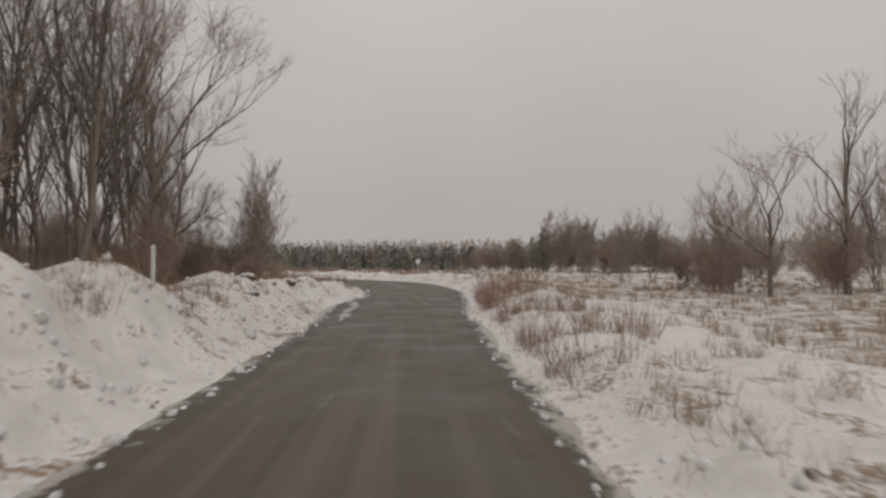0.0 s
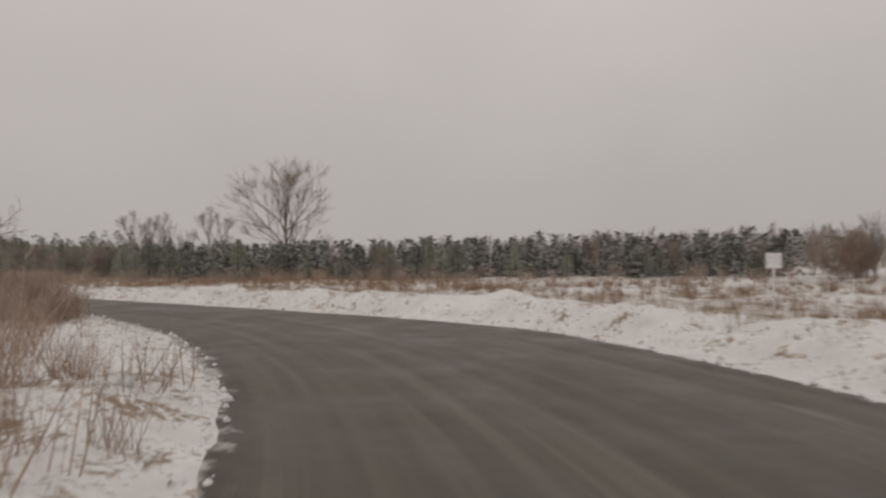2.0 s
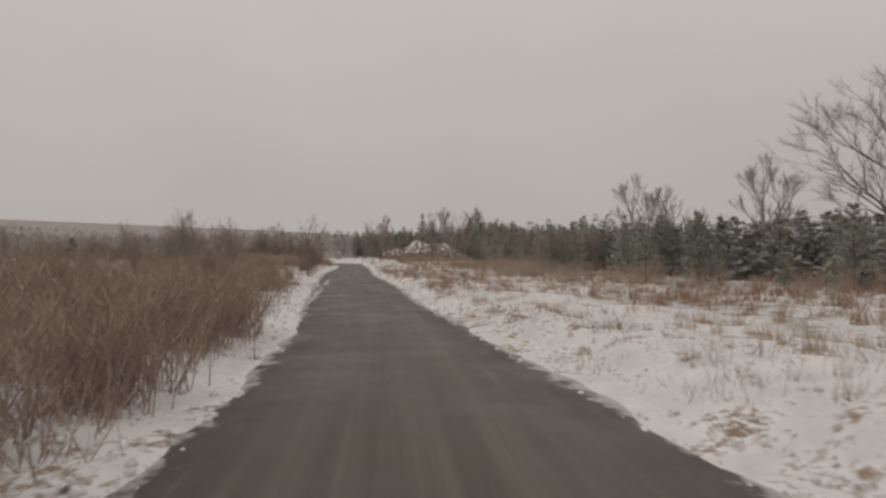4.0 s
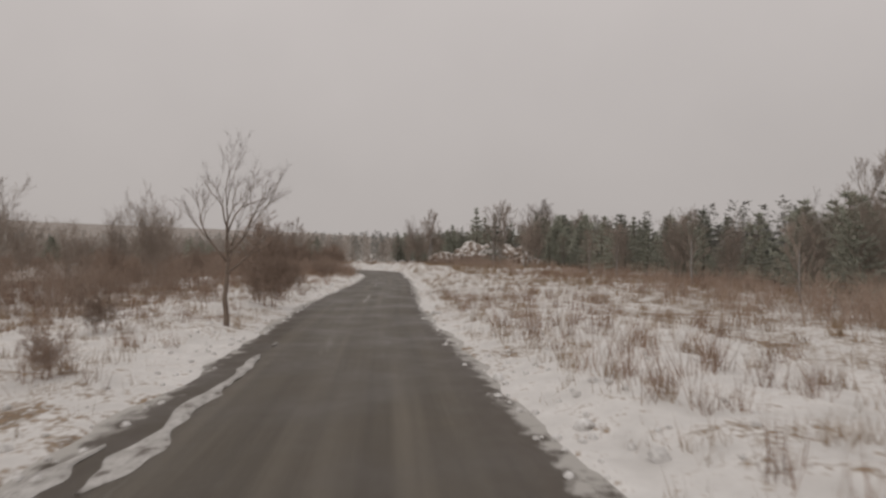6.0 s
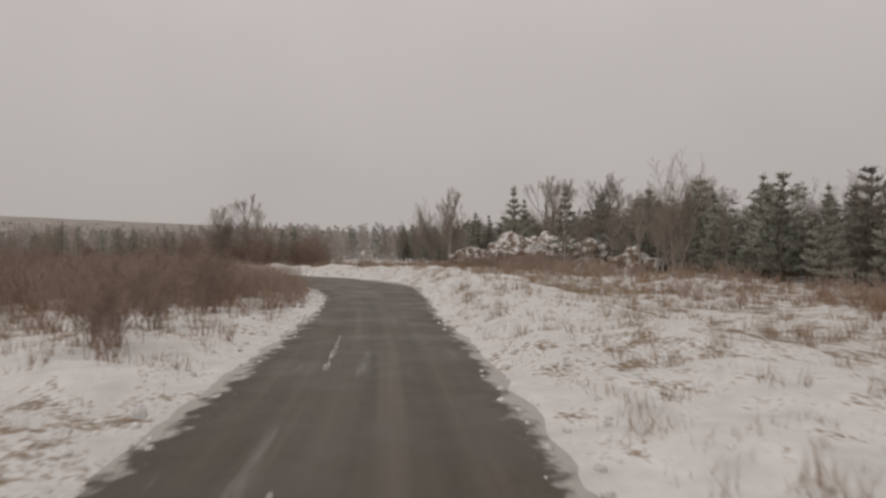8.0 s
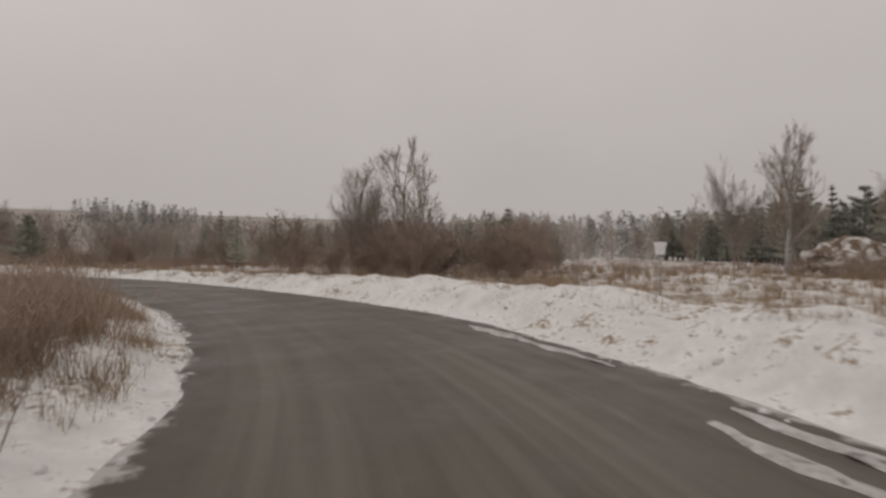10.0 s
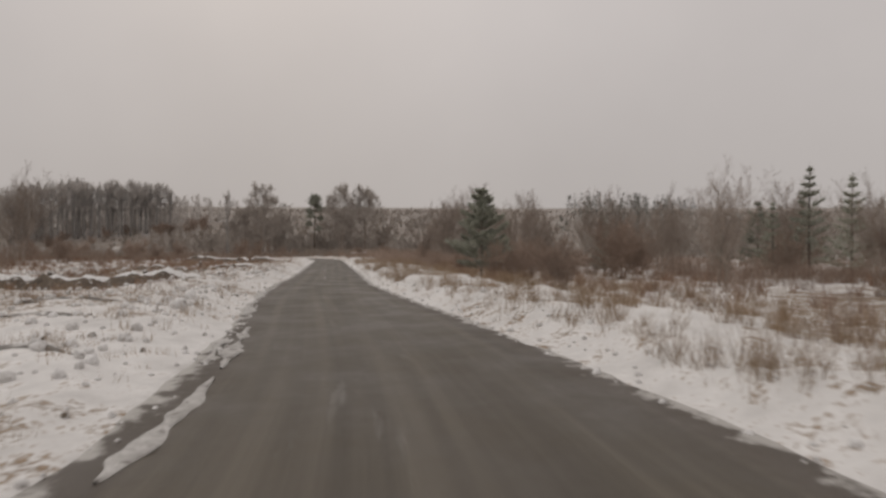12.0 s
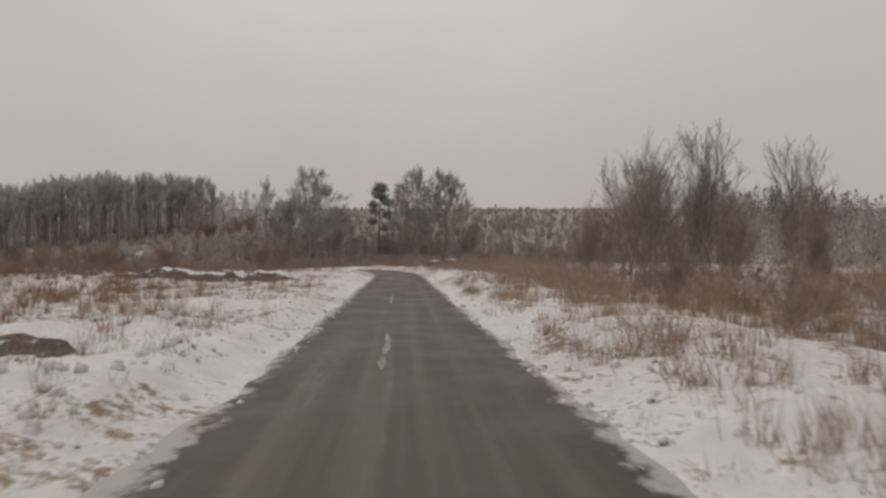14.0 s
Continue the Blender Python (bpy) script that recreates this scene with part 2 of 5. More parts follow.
def snow_ground(name, low, high):
    """Thin snow, dead grass and soil showing through where the noise lies between low and high."""
    m = bpy.data.materials.new(name)
    m.use_nodes = True
    nt = m.node_tree
    b = nt.nodes["Principled BSDF"]
    big, mid, small = noise_node(nt, 0.16, 4, 0.55), noise_node(nt, 1.3, 5, 0.6), noise_node(nt, 9, 5, 0.6)
    snow = ramp(nt, mid, ((0.3, (0.56, 0.54, 0.52)), (0.7, (0.78, 0.76, 0.74))))
    soil = ramp(nt, small, ((0.35, (0.09, 0.062, 0.04)), (0.65, (0.3, 0.215, 0.14))))
    v = math_node(nt, "ADD", math_node(nt, "MULTIPLY", mid, 0.4), math_node(nt, "MULTIPLY", small, 0.35))
    v = math_node(nt, "ADD", v, math_node(nt, "MULTIPLY", big, 0.25))
    # the southern hill lies under heath with little snow, its colour paled for haze
    at = nt.nodes.new("ShaderNodeNewGeometry")
    along = nt.nodes.new("ShaderNodeVectorMath")
    along.operation = "DOT_PRODUCT"
    along.inputs[1].default_value = (-0.55, -0.83, 0)
    nt.links.new(at.outputs["Position"], along.inputs[0])
    hill = nt.nodes.new("ShaderNodeMapRange")
    hill.inputs["From Min"].default_value, hill.inputs["From Max"].default_value = 222, 268
    nt.links.new(along.outputs["Value"], hill.inputs["Value"])
    soil = mixed(nt, hill.outputs["Result"], soil, ramp(nt, mid, ((0.35, (0.17, 0.14, 0.115)), (0.65, (0.33, 0.285, 0.25)))))
    v = math_node(nt, "ADD", v, math_node(nt, "MULTIPLY", hill.outputs["Result"], 0.075))
    bare = ramp(nt, v, ((low, (0, 0, 0)), (high, (1, 1, 1))))
    nt.links.new(mixed(nt, bare, snow, soil), b.inputs["Base Color"])
    b.inputs["Roughness"].default_value = 0.75
    bp = nt.nodes.new("ShaderNodeBump")
    bp.inputs["Strength"].default_value, bp.inputs["Distance"].default_value = 0.7, 0.08
    nt.links.new(v, bp.inputs["Height"])
    nt.links.new(bp.outputs[0], b.inputs["Normal"])
    return m


M_ROAD, M_SNOW, M_VERGE = asphalt(), snow_ground("thin_snow_over_dead_grass", 0.475, 0.56), snow_ground("ploughed_snow", 0.522, 0.59)


# ---- builders ----
def mesh_from(name, verts, faces, mat, smooth=False):
    me = bpy.data.meshes.new(name)
    me.from_pydata([tuple(v) for v in verts], [], faces)
    me.materials.append(mat)
    if smooth:
        me.polygons.foreach_set("use_smooth", [True] * len(me.polygons))
    me.update()
    return me


def tri_mesh(name, pts, mat):
    """A mesh of loose triangles from an array of n x 3 x 3."""
    n = len(pts)
    me = bpy.data.meshes.new(name)
    me.vertices.add(n * 3)
    me.vertices.foreach_set("co", np.asarray(pts, dtype=np.float32).ravel())
    me.loops.add(n * 3)
    me.loops.foreach_set("vertex_index", np.arange(n * 3, dtype=np.int32))
    me.polygons.add(n)
    me.polygons.foreach_set("loop_start", np.arange(n, dtype=np.int32) * 3)
    me.materials.append(mat)
    me.update(calc_edges=True)
    return me


def part(name, me, parent, label="", m=None):
    ob = new(name, me)
    ob.parent = parent
    if m is not None:
        ob.matrix_basis = m
    return tagged(ob, label)


def sheet(xs, ys, f):
    """Vertices and quads of a grid, f(u, v) giving each point."""
    verts = [f(u, v) for v in ys for u in xs]
    n = len(xs)
    faces = [(j * n + i, j * n + i + 1, (j + 1) * n + i + 1, (j + 1) * n + i) for j in range(len(ys) - 1) for i in range(n - 1)]
    return verts, faces


def tube(points, radii, sides=8):
    """A capped tube along points."""
    pts = [Vector(p) for p in points]
    verts, faces = [], []
    up = Vector((0.13, 0.31, 0.94))
    for i, p in enumerate(pts):
        d = (pts[min(i + 1, len(pts) - 1)] - pts[max(i - 1, 0)]).normalized()
        s = d.cross(up)
        s = s.normalized() if s.length > 1e-4 else Vector((1, 0, 0))
        t = s.cross(d)
        for k in range(sides):
            a = 2 * math.pi * k / sides
            verts.append(p + (s * math.cos(a) + t * math.sin(a)) * radii[i])
    for i in range(len(pts) - 1):
        for k in range(sides):
            a, b = i * sides + k, i * sides + (k + 1) % sides
            faces.append((a, b, b + sides, a + sides))
    faces += [tuple(range(sides))[::-1], tuple(range((len(pts) - 1) * sides, len(pts) * sides))]
    return verts, faces


# ---- the road's plan ----
# heading of the driven line every 8 m, in degrees to the left of +y; s runs along it, l to its right
HEADINGS = (16.0, 14.9, 14.6, 16.0, 19.0, 24.2, 32.4, 44.1, 57.0, 69.7, 76.3, 78.7, 80.0, 81.2, 82.2, 81.7, 82.9, 83.9, 83.2, 82.2, 82.0, 82.5, 84.3, 86.2, 89.4, 96.6, 106.4, 117.1, 127.2, 133.4, 137.7, 143.8, 150.0, 154.5, 155.9, 153.6, 152.2, 152.4, 152.4, 152.4, 152.4, 152.4, 152.4, 153.0, 158, 168, 180, 191, 200, 206, 208)
# road's edges left and right of that line: (s, l)
LEFT = ((-150, -3.3), (30, -3.4), (36, -2.0), (48, -1.3), (75, -1.2), (82, -1.3), (86, -2.3), (100, -2.1), (115, -2.8), (125, -3.3), (150, -3.3), (185, -2.2), (195, -1.9), (208, -2.1), (228, -2.2), (242, -2.5), (250, -3.2), (262, -2.8), (280, -2.9), (295, -2.5), (520, -2.3))
RIGHT = ((-150, 2.0), (13, 2.0), (25, 2.3), (34, 3.6), (40, 4.7), (48, 6.0), (56, 8.0), (66, 8.3), (71, 6.9), (76, 5.6), (82, 4.6), (88, 3.8), (99, 2.8), (112, 2.0), (125, 2.0), (142, 1.6), (168, 1.8), (185, 2.1), (195, 3.2), (203, 4.8), (210, 5.7), (222, 5.9), (232, 5.3), (240, 4.6), (255, 4.3), (265, 3.7), (275, 3.2), (285, 2.5), (300, 2.4), (340, 1.8), (520, 1.8))
# height of the ploughed snow bank beside either edge
BANK_L = ((-150, 0.5), (0, 1.5), (5, 2.2), (9.5, 2.55), (11.8, 1.5), (15, 1.2), (24, 1.2), (32, 0.9), (40, 0.5), (60, 0.3), (110, 0.12), (190, 0.15), (230, 0.35), (246, 0.1), (275, 0.3), (520, 0.2))
BANK_R = ((-150, 0.3), (10, 0.25), (22, 0.55), (60, 0.6), (90, 0.55), (110, 0.2), (170, 0.2), (188, 0.55), (200, 0.85), (225, 0.7), (245, 0.45), (520, 0.3))
STEP = 0.5
S_AXIS = np.arange(-150, 520, STEP)
TURNS = np.radians(np.interp(S_AXIS, np.arange(len(HEADINGS)) * 8.0, HEADINGS))
AXIS = np.stack([np.cumsum(-np.sin(TURNS) * STEP), np.cumsum(np.cos(TURNS) * STEP)], 1)
AXIS = AXIS - AXIS[int(150 / STEP)]


def sampled(pairs):
    return [float(q) for q in np.interp(S_AXIS, *zip(*pairs))]


LEFT, RIGHT, BANK_L, BANK_R = sampled(LEFT), sampled(RIGHT), sampled(BANK_L), sampled(BANK_R)
AXIS_X, AXIS_Y, AXIS_A = AXIS[:, 0].tolist(), AXIS[:, 1].tolist(), TURNS.tolist()


def table(values, s):
    """A value along the road, between its samples."""
    i = min(max((s + 150) / STEP, 0.0), len(values) - 1.001)
    k = int(i)
    return values[k] + (values[k + 1] - values[k]) * (i - k)


def place(s, l, z=0.0):
    """From along and across the road to the world."""
    a = table(AXIS_A, s)
    return Vector((table(AXIS_X, s) + math.cos(a) * l, table(AXIS_Y, s) + math.sin(a) * l, z))


def road_coords(xy):
    """From the world to along and across the road, for an array of points."""
    xy = np.asarray(xy, float).reshape(-1, 2)
    s, l = np.empty(len(xy)), np.empty(len(xy))
    for a in range(0, len(xy), 4000):
        q = xy[a:a + 4000]
        d = ((q[:, None, :] - AXIS[None, ::2, :]) ** 2).sum(2)
        k = d.argmin(1) * 2
        v = q - AXIS[k]
        s[a:a + 4000] = S_AXIS[k] - np.sin(TURNS[k]) * v[:, 0] + np.cos(TURNS[k]) * v[:, 1]
        l[a:a + 4000] = np.cos(TURNS[k]) * v[:, 0] + np.sin(TURNS[k]) * v[:, 1]
    return s, l


def lump(x, y, scale, seed=0.0):
    return noise.noise(Vector((x / scale + seed, y / scale, seed)))


def smooth(a, b, v):
    t = min(1.0, max(0.0, (v - a) / (b - a)))
    return t * t * (3 - 2 * t)


def dip(s, l):
    """Beyond the crest the road sinks out of sight."""
    return -3.0 * smooth(362, 430, s) * math.exp(-(l / 16) ** 2)


def land(x, y):
    """Broad relief: a rise in the south, a low swell elsewhere."""
    z = 0.25 * lump(x, y, 22, 9.3) + 17.5 * smooth(232, 345, -0.55 * x - 0.83 * y) + 13 * smooth(360, 560, -0.55 * x - 0.83 * y)
    away = math.hypot(x + 100, y - 60)
    return z + 9 * smooth(330, 1100, away)


def ground_at(x, y, s, l, fine=True):
    """Height of the snowy ground: under the road it dips, beside it lies the ploughed bank."""
    left, right = float(table(LEFT, s)), float(table(RIGHT, s))
    e = left - l if l < (left + right) / 2 else l - right
    if -140 < s < 515:
        ragged = 0.24 * lump(x, y, 1.1, 3.1) + 0.3 * lump(x, y, 4.0, 5.5)
        if fine:
            ragged += 0.07 * lump(x, y, 0.4, 8.2)
    else:
        ragged = 0.0
    r = e + ragged + 0.1
    if r < -0.3:
        return -0.16 + dip(s, l)
    bank = float(table(BANK_L if l < (left + right) / 2 else BANK_R, s))
    rise = smooth(-0.25, 0.3, r)
    crest = smooth(0.3, 2.6 if bank > 0.8 else 1.7, r) * (1 - 0.75 * smooth(3.4, 9.0, r))
    rough = 0.13 * lump(x, y, 1.5, 4.4) + 0.2 * lump(x, y, 5.0, 2.7)
    if fine:
        rough += 0.06 * lump(x, y, 0.5, 1.7)
    z = -0.16 + rise * 0.2 + smooth(0.2, 1.6, r) * rough * (1 + bank) + bank * crest * (1 + 0.55 * lump(x, y, 2.2, 6.1))
    return z + smooth(2, 14, r) * land(x, y) + dip(s, l)


def ground_z(x, y):
    s, l = road_coords((x, y))
    return ground_at(x, y, float(s[0]), float(l[0]))


def graded(lo, hi, start, grow):
    """Steps that widen away from an even stretch lo..hi, out to 2.5 km on both sides."""
    out = list(np.arange(lo, hi, start))
    step, v = start, hi
    while v < 2500:
        out.append(v)
        step = min(step * grow, 300)
        v += step
    step, v = start, lo
    while v > -2700:
        step = min(step * grow, 300)
        v -= step
        out.insert(0, v)
    return out


gx, gy = graded(-300, 45, 1.0, 1.12), graded(-110, 140, 1.0, 1.12)
flat = np.array([(x, y) for y in gy for x in gx])
gs, gl = road_coords(flat)
v = [Vector((x, y, ground_at(x, y, s, l, False) - 0.05 - 0.1 * smooth(9, 4, min(abs(l - table(LEFT, s)), abs(l - table(RIGHT, s)))))) for (x, y), s, l in zip(flat, gs, gl)]
n = len(gx)
f = [(j * n + i, j * n + i + 1, (j + 1) * n + i + 1, (j + 1) * n + i) for j in range(len(gy) - 1) for i in range(n - 1)]
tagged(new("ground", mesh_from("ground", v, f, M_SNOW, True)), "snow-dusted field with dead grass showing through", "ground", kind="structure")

# snowy verges, one sheet along either edge of the road
OFFSETS = (-0.7, -0.5, -0.35, -0.22, -0.1, 0.0, 0.1, 0.2, 0.32, 0.46, 0.62, 0.8, 1.0, 1.25, 1.5, 1.8, 2.1, 2.5, 2.9, 3.4, 4.0, 4.7, 5.5, 6.4, 7.4)
for side, edge in ((-1, LEFT), (1, RIGHT)):
    v = []
    stations = np.arange(-12, 345, 0.3)
    for s in stations:
        b = float(table(edge, s))
        for o in OFFSETS:
            p = place(s, b + side * o)
            p.z = ground_at(p.x, p.y, s, b + side * o) - 0.16 * smooth(6.0, 7.4, o)
            v.append(p)
    n = len(OFFSETS)
    f = [(j * n + i, j * n + i + 1, (j + 1) * n + i + 1, (j + 1) * n + i)[::side] for j in range(len(stations) - 1) for i in range(n - 1)]
    tagged(new("verge", mesh_from("verge", v, f, M_VERGE, True)), "lumpy ploughed snow along the road's edge", "verge", kind="structure")


def road_mesh():
    """Crowned slab; the first map holds l and s, the second the distances from both edges."""
    cross = np.concatenate([[0, 0.06], np.linspace(0.12, 0.88, 11), [0.94, 1]])
    stations = np.arange(-148, 515, 1.0)
    v, m1, m2 = [], [], []
    for s in stations:
        a, b = table(LEFT, s) - 1.1, table(RIGHT, s) + 1.1
        for c in cross:
            l = a + (b - a) * c
            p = place(s, l)
            p.z = 0.035 * (1 - (2 * c - 1) ** 2) + 0.02 * lump(p.x, p.y, 3.0, 1.5) + dip(s, l) - 0.14 * smooth(0.0, 1.1, max(a + 1.1 - l, l - b + 1.1))
            v.append(p)
            m1.append((l, s))
            m2.append((l - a - 1.1, b - 1.1 - l))
    n = len(cross)
    k = len(v)
    f = [(j * n + i, j * n + i + 1, (j + 1) * n + i + 1, (j + 1) * n + i) for j in range(len(stations) - 1) for i in range(n - 1)]
    low = [p - Vector((0, 0, 0.3)) for p in v]
    f += [tuple(i + k for i in reversed(q)) for q in f]
    me = mesh_from("road", v + low, f, M_ROAD, True)
    for name, data in (("plan", m1), ("edge", m2)):
        layer = me.uv_layers.new(name=name)
        idx = np.empty(len(me.loops), dtype=np.int32)
        me.loops.foreach_get("vertex_index", idx)
        layer.data.foreach_set("uv", np.array(data * 2, dtype=np.float32)[idx].ravel())
    return me


tagged(new("road", road_mesh()), "wet grey asphalt road with slush and worn wheel tracks", "road", kind="structure")


def road_top(s, l):
    a, b = table(LEFT, s) - 1.1, table(RIGHT, s) + 1.1
    p = place(s, l)
    c = (l - a) / (b - a)
    return 0.035 * (1 - (2 * c - 1) ** 2) + 0.02 * lump(p.x, p.y, 3.0, 1.5)


def ribbon(name, s0, s1, mid, width, mat, seed, height=0.012, step=0.12):
    """A thin ragged strip lying on the road."""
    top, wide = [], []
    stations = np.arange(s0, s1 + step / 2, step)
    for i, s in enumerate(stations):
        t = i / (len(stations) - 1)
        w = width * min(1.0, 5 * t + 0.25, 5 * (1 - t) + 0.25) * (1 + 1.1 * lump(s, seed, 0.9, seed)) * (1 if height < 0.01 else smooth(-0.3, 0.05, lump(s, seed * 2, 2.6, seed + 5)))
        wide.append(w)
        c = mid + 0.5 * width * lump(s, seed * 3, 2.0, seed + 2)
        for o, dz in ((-0.5, 0.004), (-0.3, height), (0.3, height), (0.5, 0.004)):
            l = c + o * max(0.015, w) + (0.4 * w * lump(s, o * 9 + seed, 0.45, seed) if height > 0.01 else 0.0)
            top.append(place(s, l, road_top(s, l) + dz))
    faces = [(j * 4 + i, j * 4 + i + 1, j * 4 + 5 + i, j * 4 + 4 + i) for j in range(len(stations) - 1) if max(wide[j], wide[j + 1]) > 0.05 for i in range(3)]
    return mesh_from(name, top, faces, mat, True)


for s0, length, l0 in ((148.5, 6.0, -0.85), (163, 6.0, -0.95), (174, 5.0, -1.05), (290, 5.5, -0.2), (303, 5.0, -0.4), (317, 5.0, -0.5)):
    tagged(new("road_marking", ribbon("road_marking", s0, s0 + length, l0, 0.11, M_PAINT, s0, 0.005)), "worn white centre dash on wet asphalt", "road marking", "centre dashes", "structure")
for s0, s1, l0, w in ((21, 37, -2.5, 0.32), (112, 136, -2.55, 0.28), (121, 128, -3.0, 0.4), (198, 212, 4.5, 0.35), (204, 222, 5.2, 0.3), (256, 267, -2.35, 0.3), (262, 280, -2.7, 0.25)):
    tagged(new("slush_ridge", ribbon("slush_ridge", s0, s1, l0, w, M_SLUSH, s0 + l0, 0.03)), "ragged ridge of grey slush left on the asphalt", "slush", kind="stuff")


# ---- plants ----
def grow_tree(seed, height, trunk_r, levels=4, spread=0.9, start=0.25, kids=(9, 7, 6, 4), lean=(0, 0), wobble=0.12, ratio=(0.5, 0.48, 0.45, 0.4), stems=1, lift=0.12, thin=0.004, limbs=()):
    """Bare tree: returns three lists of tubes (trunk, limbs, twigs), each a vertex and face list."""
    rng = random.Random(seed)
    groups = [([], []), ([], []), ([], [])]

    def add(points, radii, level):
        g = groups[0 if level == 0 else 1 if level <= 2 else 2]
        sides = (8, 5, 4, 3, 3)[level]
        vs, fs = tube(points, radii, sides)
        base = len(g[0])
        g[0].extend(vs)
        g[1].extend(tuple(i + base for i in fc) for fc in fs)

    def branch(p, d, length, r, level):
        n = (10, 9 if limbs else 6, 5, 3, 2)[level]
        pts, rad = [p.copy()], [r]
        tip = r * (0.25 if level else 0.2)
        q, d = p.copy(), d.normalized()
        dirs = [d]
        for i in range(n):
            j = Vector((rng.gauss(0, 1), rng.gauss(0, 1), rng.gauss(0, 0.7))) * wobble * (1 + 0.35 * level)
            d = (d + j + Vector((0, 0, lift if level else 0.05))).normalized()
            q = q + d * (length / n)
            pts.append(q.copy())
            rad.append(r + (tip - r) * (i + 1) / n)
            dirs.append(d)
        add(pts, rad, level)
        if level + 1 >= levels:
            return
        if level == 0 and limbs:
            for t, way, reach in limbs:
                i = min(n, int(round(t * n)))
                branch(pts[i], Vector(way), reach, rad[i] * 0.72 + 0.006, 1)
            return
        for k in range(kids[level]):
            t = (start if level == 0 else 0.22) + (1 - (start if level == 0 else 0.22)) * (k + rng.random()) / kids[level]
            i = min(n - 1, int(t * n))
            w = t * n - i
            at = pts[i].lerp(pts[i + 1], w)
            side = Vector((rng.gauss(0, 1), rng.gauss(0, 1), rng.gauss(0, 0.5)))
            side = (side - dirs[i] * side.dot(dirs[i])).normalized()
            nd = (dirs[i] * (1.0 - 0.3 * spread) + side * spread * rng.uniform(0.6, 1.15)).normalized()
            branch(at, nd, length * ratio[level] * rng.uniform(0.65, 1.2) * (1.15 - 0.55 * t), max(thin, rad[i] * rng.uniform(0.42, 0.62)), level + 1)

    for i in range(stems):
        a = 2 * math.pi * i / max(1, stems) + rng.random()
        off = Vector((math.cos(a), math.sin(a), 0)) * (0.0 if stems == 1 else rng.uniform(0.1, 0.45))
        dirn = Vector((lean[0], lean[1], 1)) + off * (0.0 if stems == 1 else rng.uniform(0.3, 1.0))
        branch(off - Vector((0, 0, 0.2)), dirn, height * (1 if i == 0 else rng.uniform(0.65, 1)), trunk_r * (1 if i == 0 else rng.uniform(0.6, 0.9)), 0)
    return groups


def tree_thing(name, groups, mats, label, category, group=""):
    top = tagged(new(name), label, category, group)
    for (vs, fs), nm, mt in zip(groups, ("trunk", "bough_frame", "twig_crown"), mats):
        if vs:
            part(nm, mesh_from(nm, vs, fs, mt, True), top)
    return top


def stand(ob, x, y, turn=0.0, size=1.0, tall=1.0):
    """Moves a thing to its place in the plan."""
    ob.matrix_basis = Matrix.Translation((x, y, ground_z(x, y) - 0.03)) @ Matrix.Rotation(turn, 4, "Z") @ Matrix.Diagonal((size, size, size * tall, 1))
    return ob


USED = set()


def plant(ob, x, y, turn, size, tall=1.0):
    """Stands the thing itself the first time, and a copy of it from then on."""
    if ob.name not in USED:
        USED.add(ob.name)
        return stand(ob, x, y, turn, size, tall)
    return stand(copy_thing(ob, Matrix.Identity(4)), x, y, turn, size, tall)


def clear_of_road(x, y, gap):
    s, l = road_coords((x, y))
    return l[0] < table(LEFT, s[0]) - gap or l[0] > table(RIGHT, s[0]) + gap


BARE = (M_BARK, M_BARK, M_DARK)
BROWN = (M_SHRUB, M_SHRUB, M_SHRUB)
rng = random.Random(77)

# kinds of trees and bushes, with the height that each was grown to


def fan(seed, count, low, spread, reach):
    """Boughs fanned out round a stem: (height along it, direction, length)."""
    r = random.Random(seed)
    out = []
    for i in range(count):
        t = low + (1 - low) * i / (count - 1)
        a = i * 2.4 + r.uniform(-0.4, 0.4)
        u = (t - low) / (1 - low)
        w = spread * (1.2 - 0.95 * u)
        out.append((t, (math.cos(a) * w, math.sin(a) * w, 1.0), reach * (0.62 + 0.5 * math.sin(math.pi * min(1, u + 0.1))) * r.uniform(0.85, 1.12)))
    return tuple(out)


GROVE = [tree_thing("bare_tree", grow_tree(40 + i, 13.5, 0.1, 5, 0.5, 0.2, (16, 8, 5, 3), (0.03 * i, 0.0), 0.06, (0.38, 0.46, 0.45, 0.42), 1 + i % 2, 0.12, 0.006), (M_BARK, M_BARK, M_TWIG), "tall leafless grey-brown tree in a dense roadside grove", "tree", "trees of the grove") for i in range(3)]
ROUND = tree_thing("round_tree", grow_tree(60, 10.5, 0.24, 5, 0.6, 0.2, (1, 11, 8, 5), (0, 0), 0.04, (0.5, 0.42, 0.45, 0.42), 1, 0.05, 0.013, fan(0, 24, 0.24, 1.1, 4.6)), (M_BARK, M_TWIG, M_TWIG), "large leafless tree with a rounded crown of fine twigs", "tree", "round-crowned trees")
BUSH = [tree_thing("bare_bush", grow_tree(21 + i, 7.0, 0.055, 4, 0.55, 0.15, (12, 9, 6, 4), (0, 0), 0.09, (0.5, 0.5, 0.45, 0.4), 7, thin=0.008), (M_TWIG, M_TWIG, M_TWIG), "tall leafless grey-brown bush with many upright stems", "bush", "bare bushes") for i in range(2)]
SHRUB = [tree_thing("red_brown_shrub", grow_tree(32 + i, 3.0, 0.025, 4, 0.75, 0.1, (10, 9, 7, 4), (0, 0), 0.15, (0.55, 0.5, 0.5, 0.4), 8, thin=0.007), BROWN, "low leafless red-brown shrub in the snow", "bush", "red-brown shrubs") for i in range(2)]


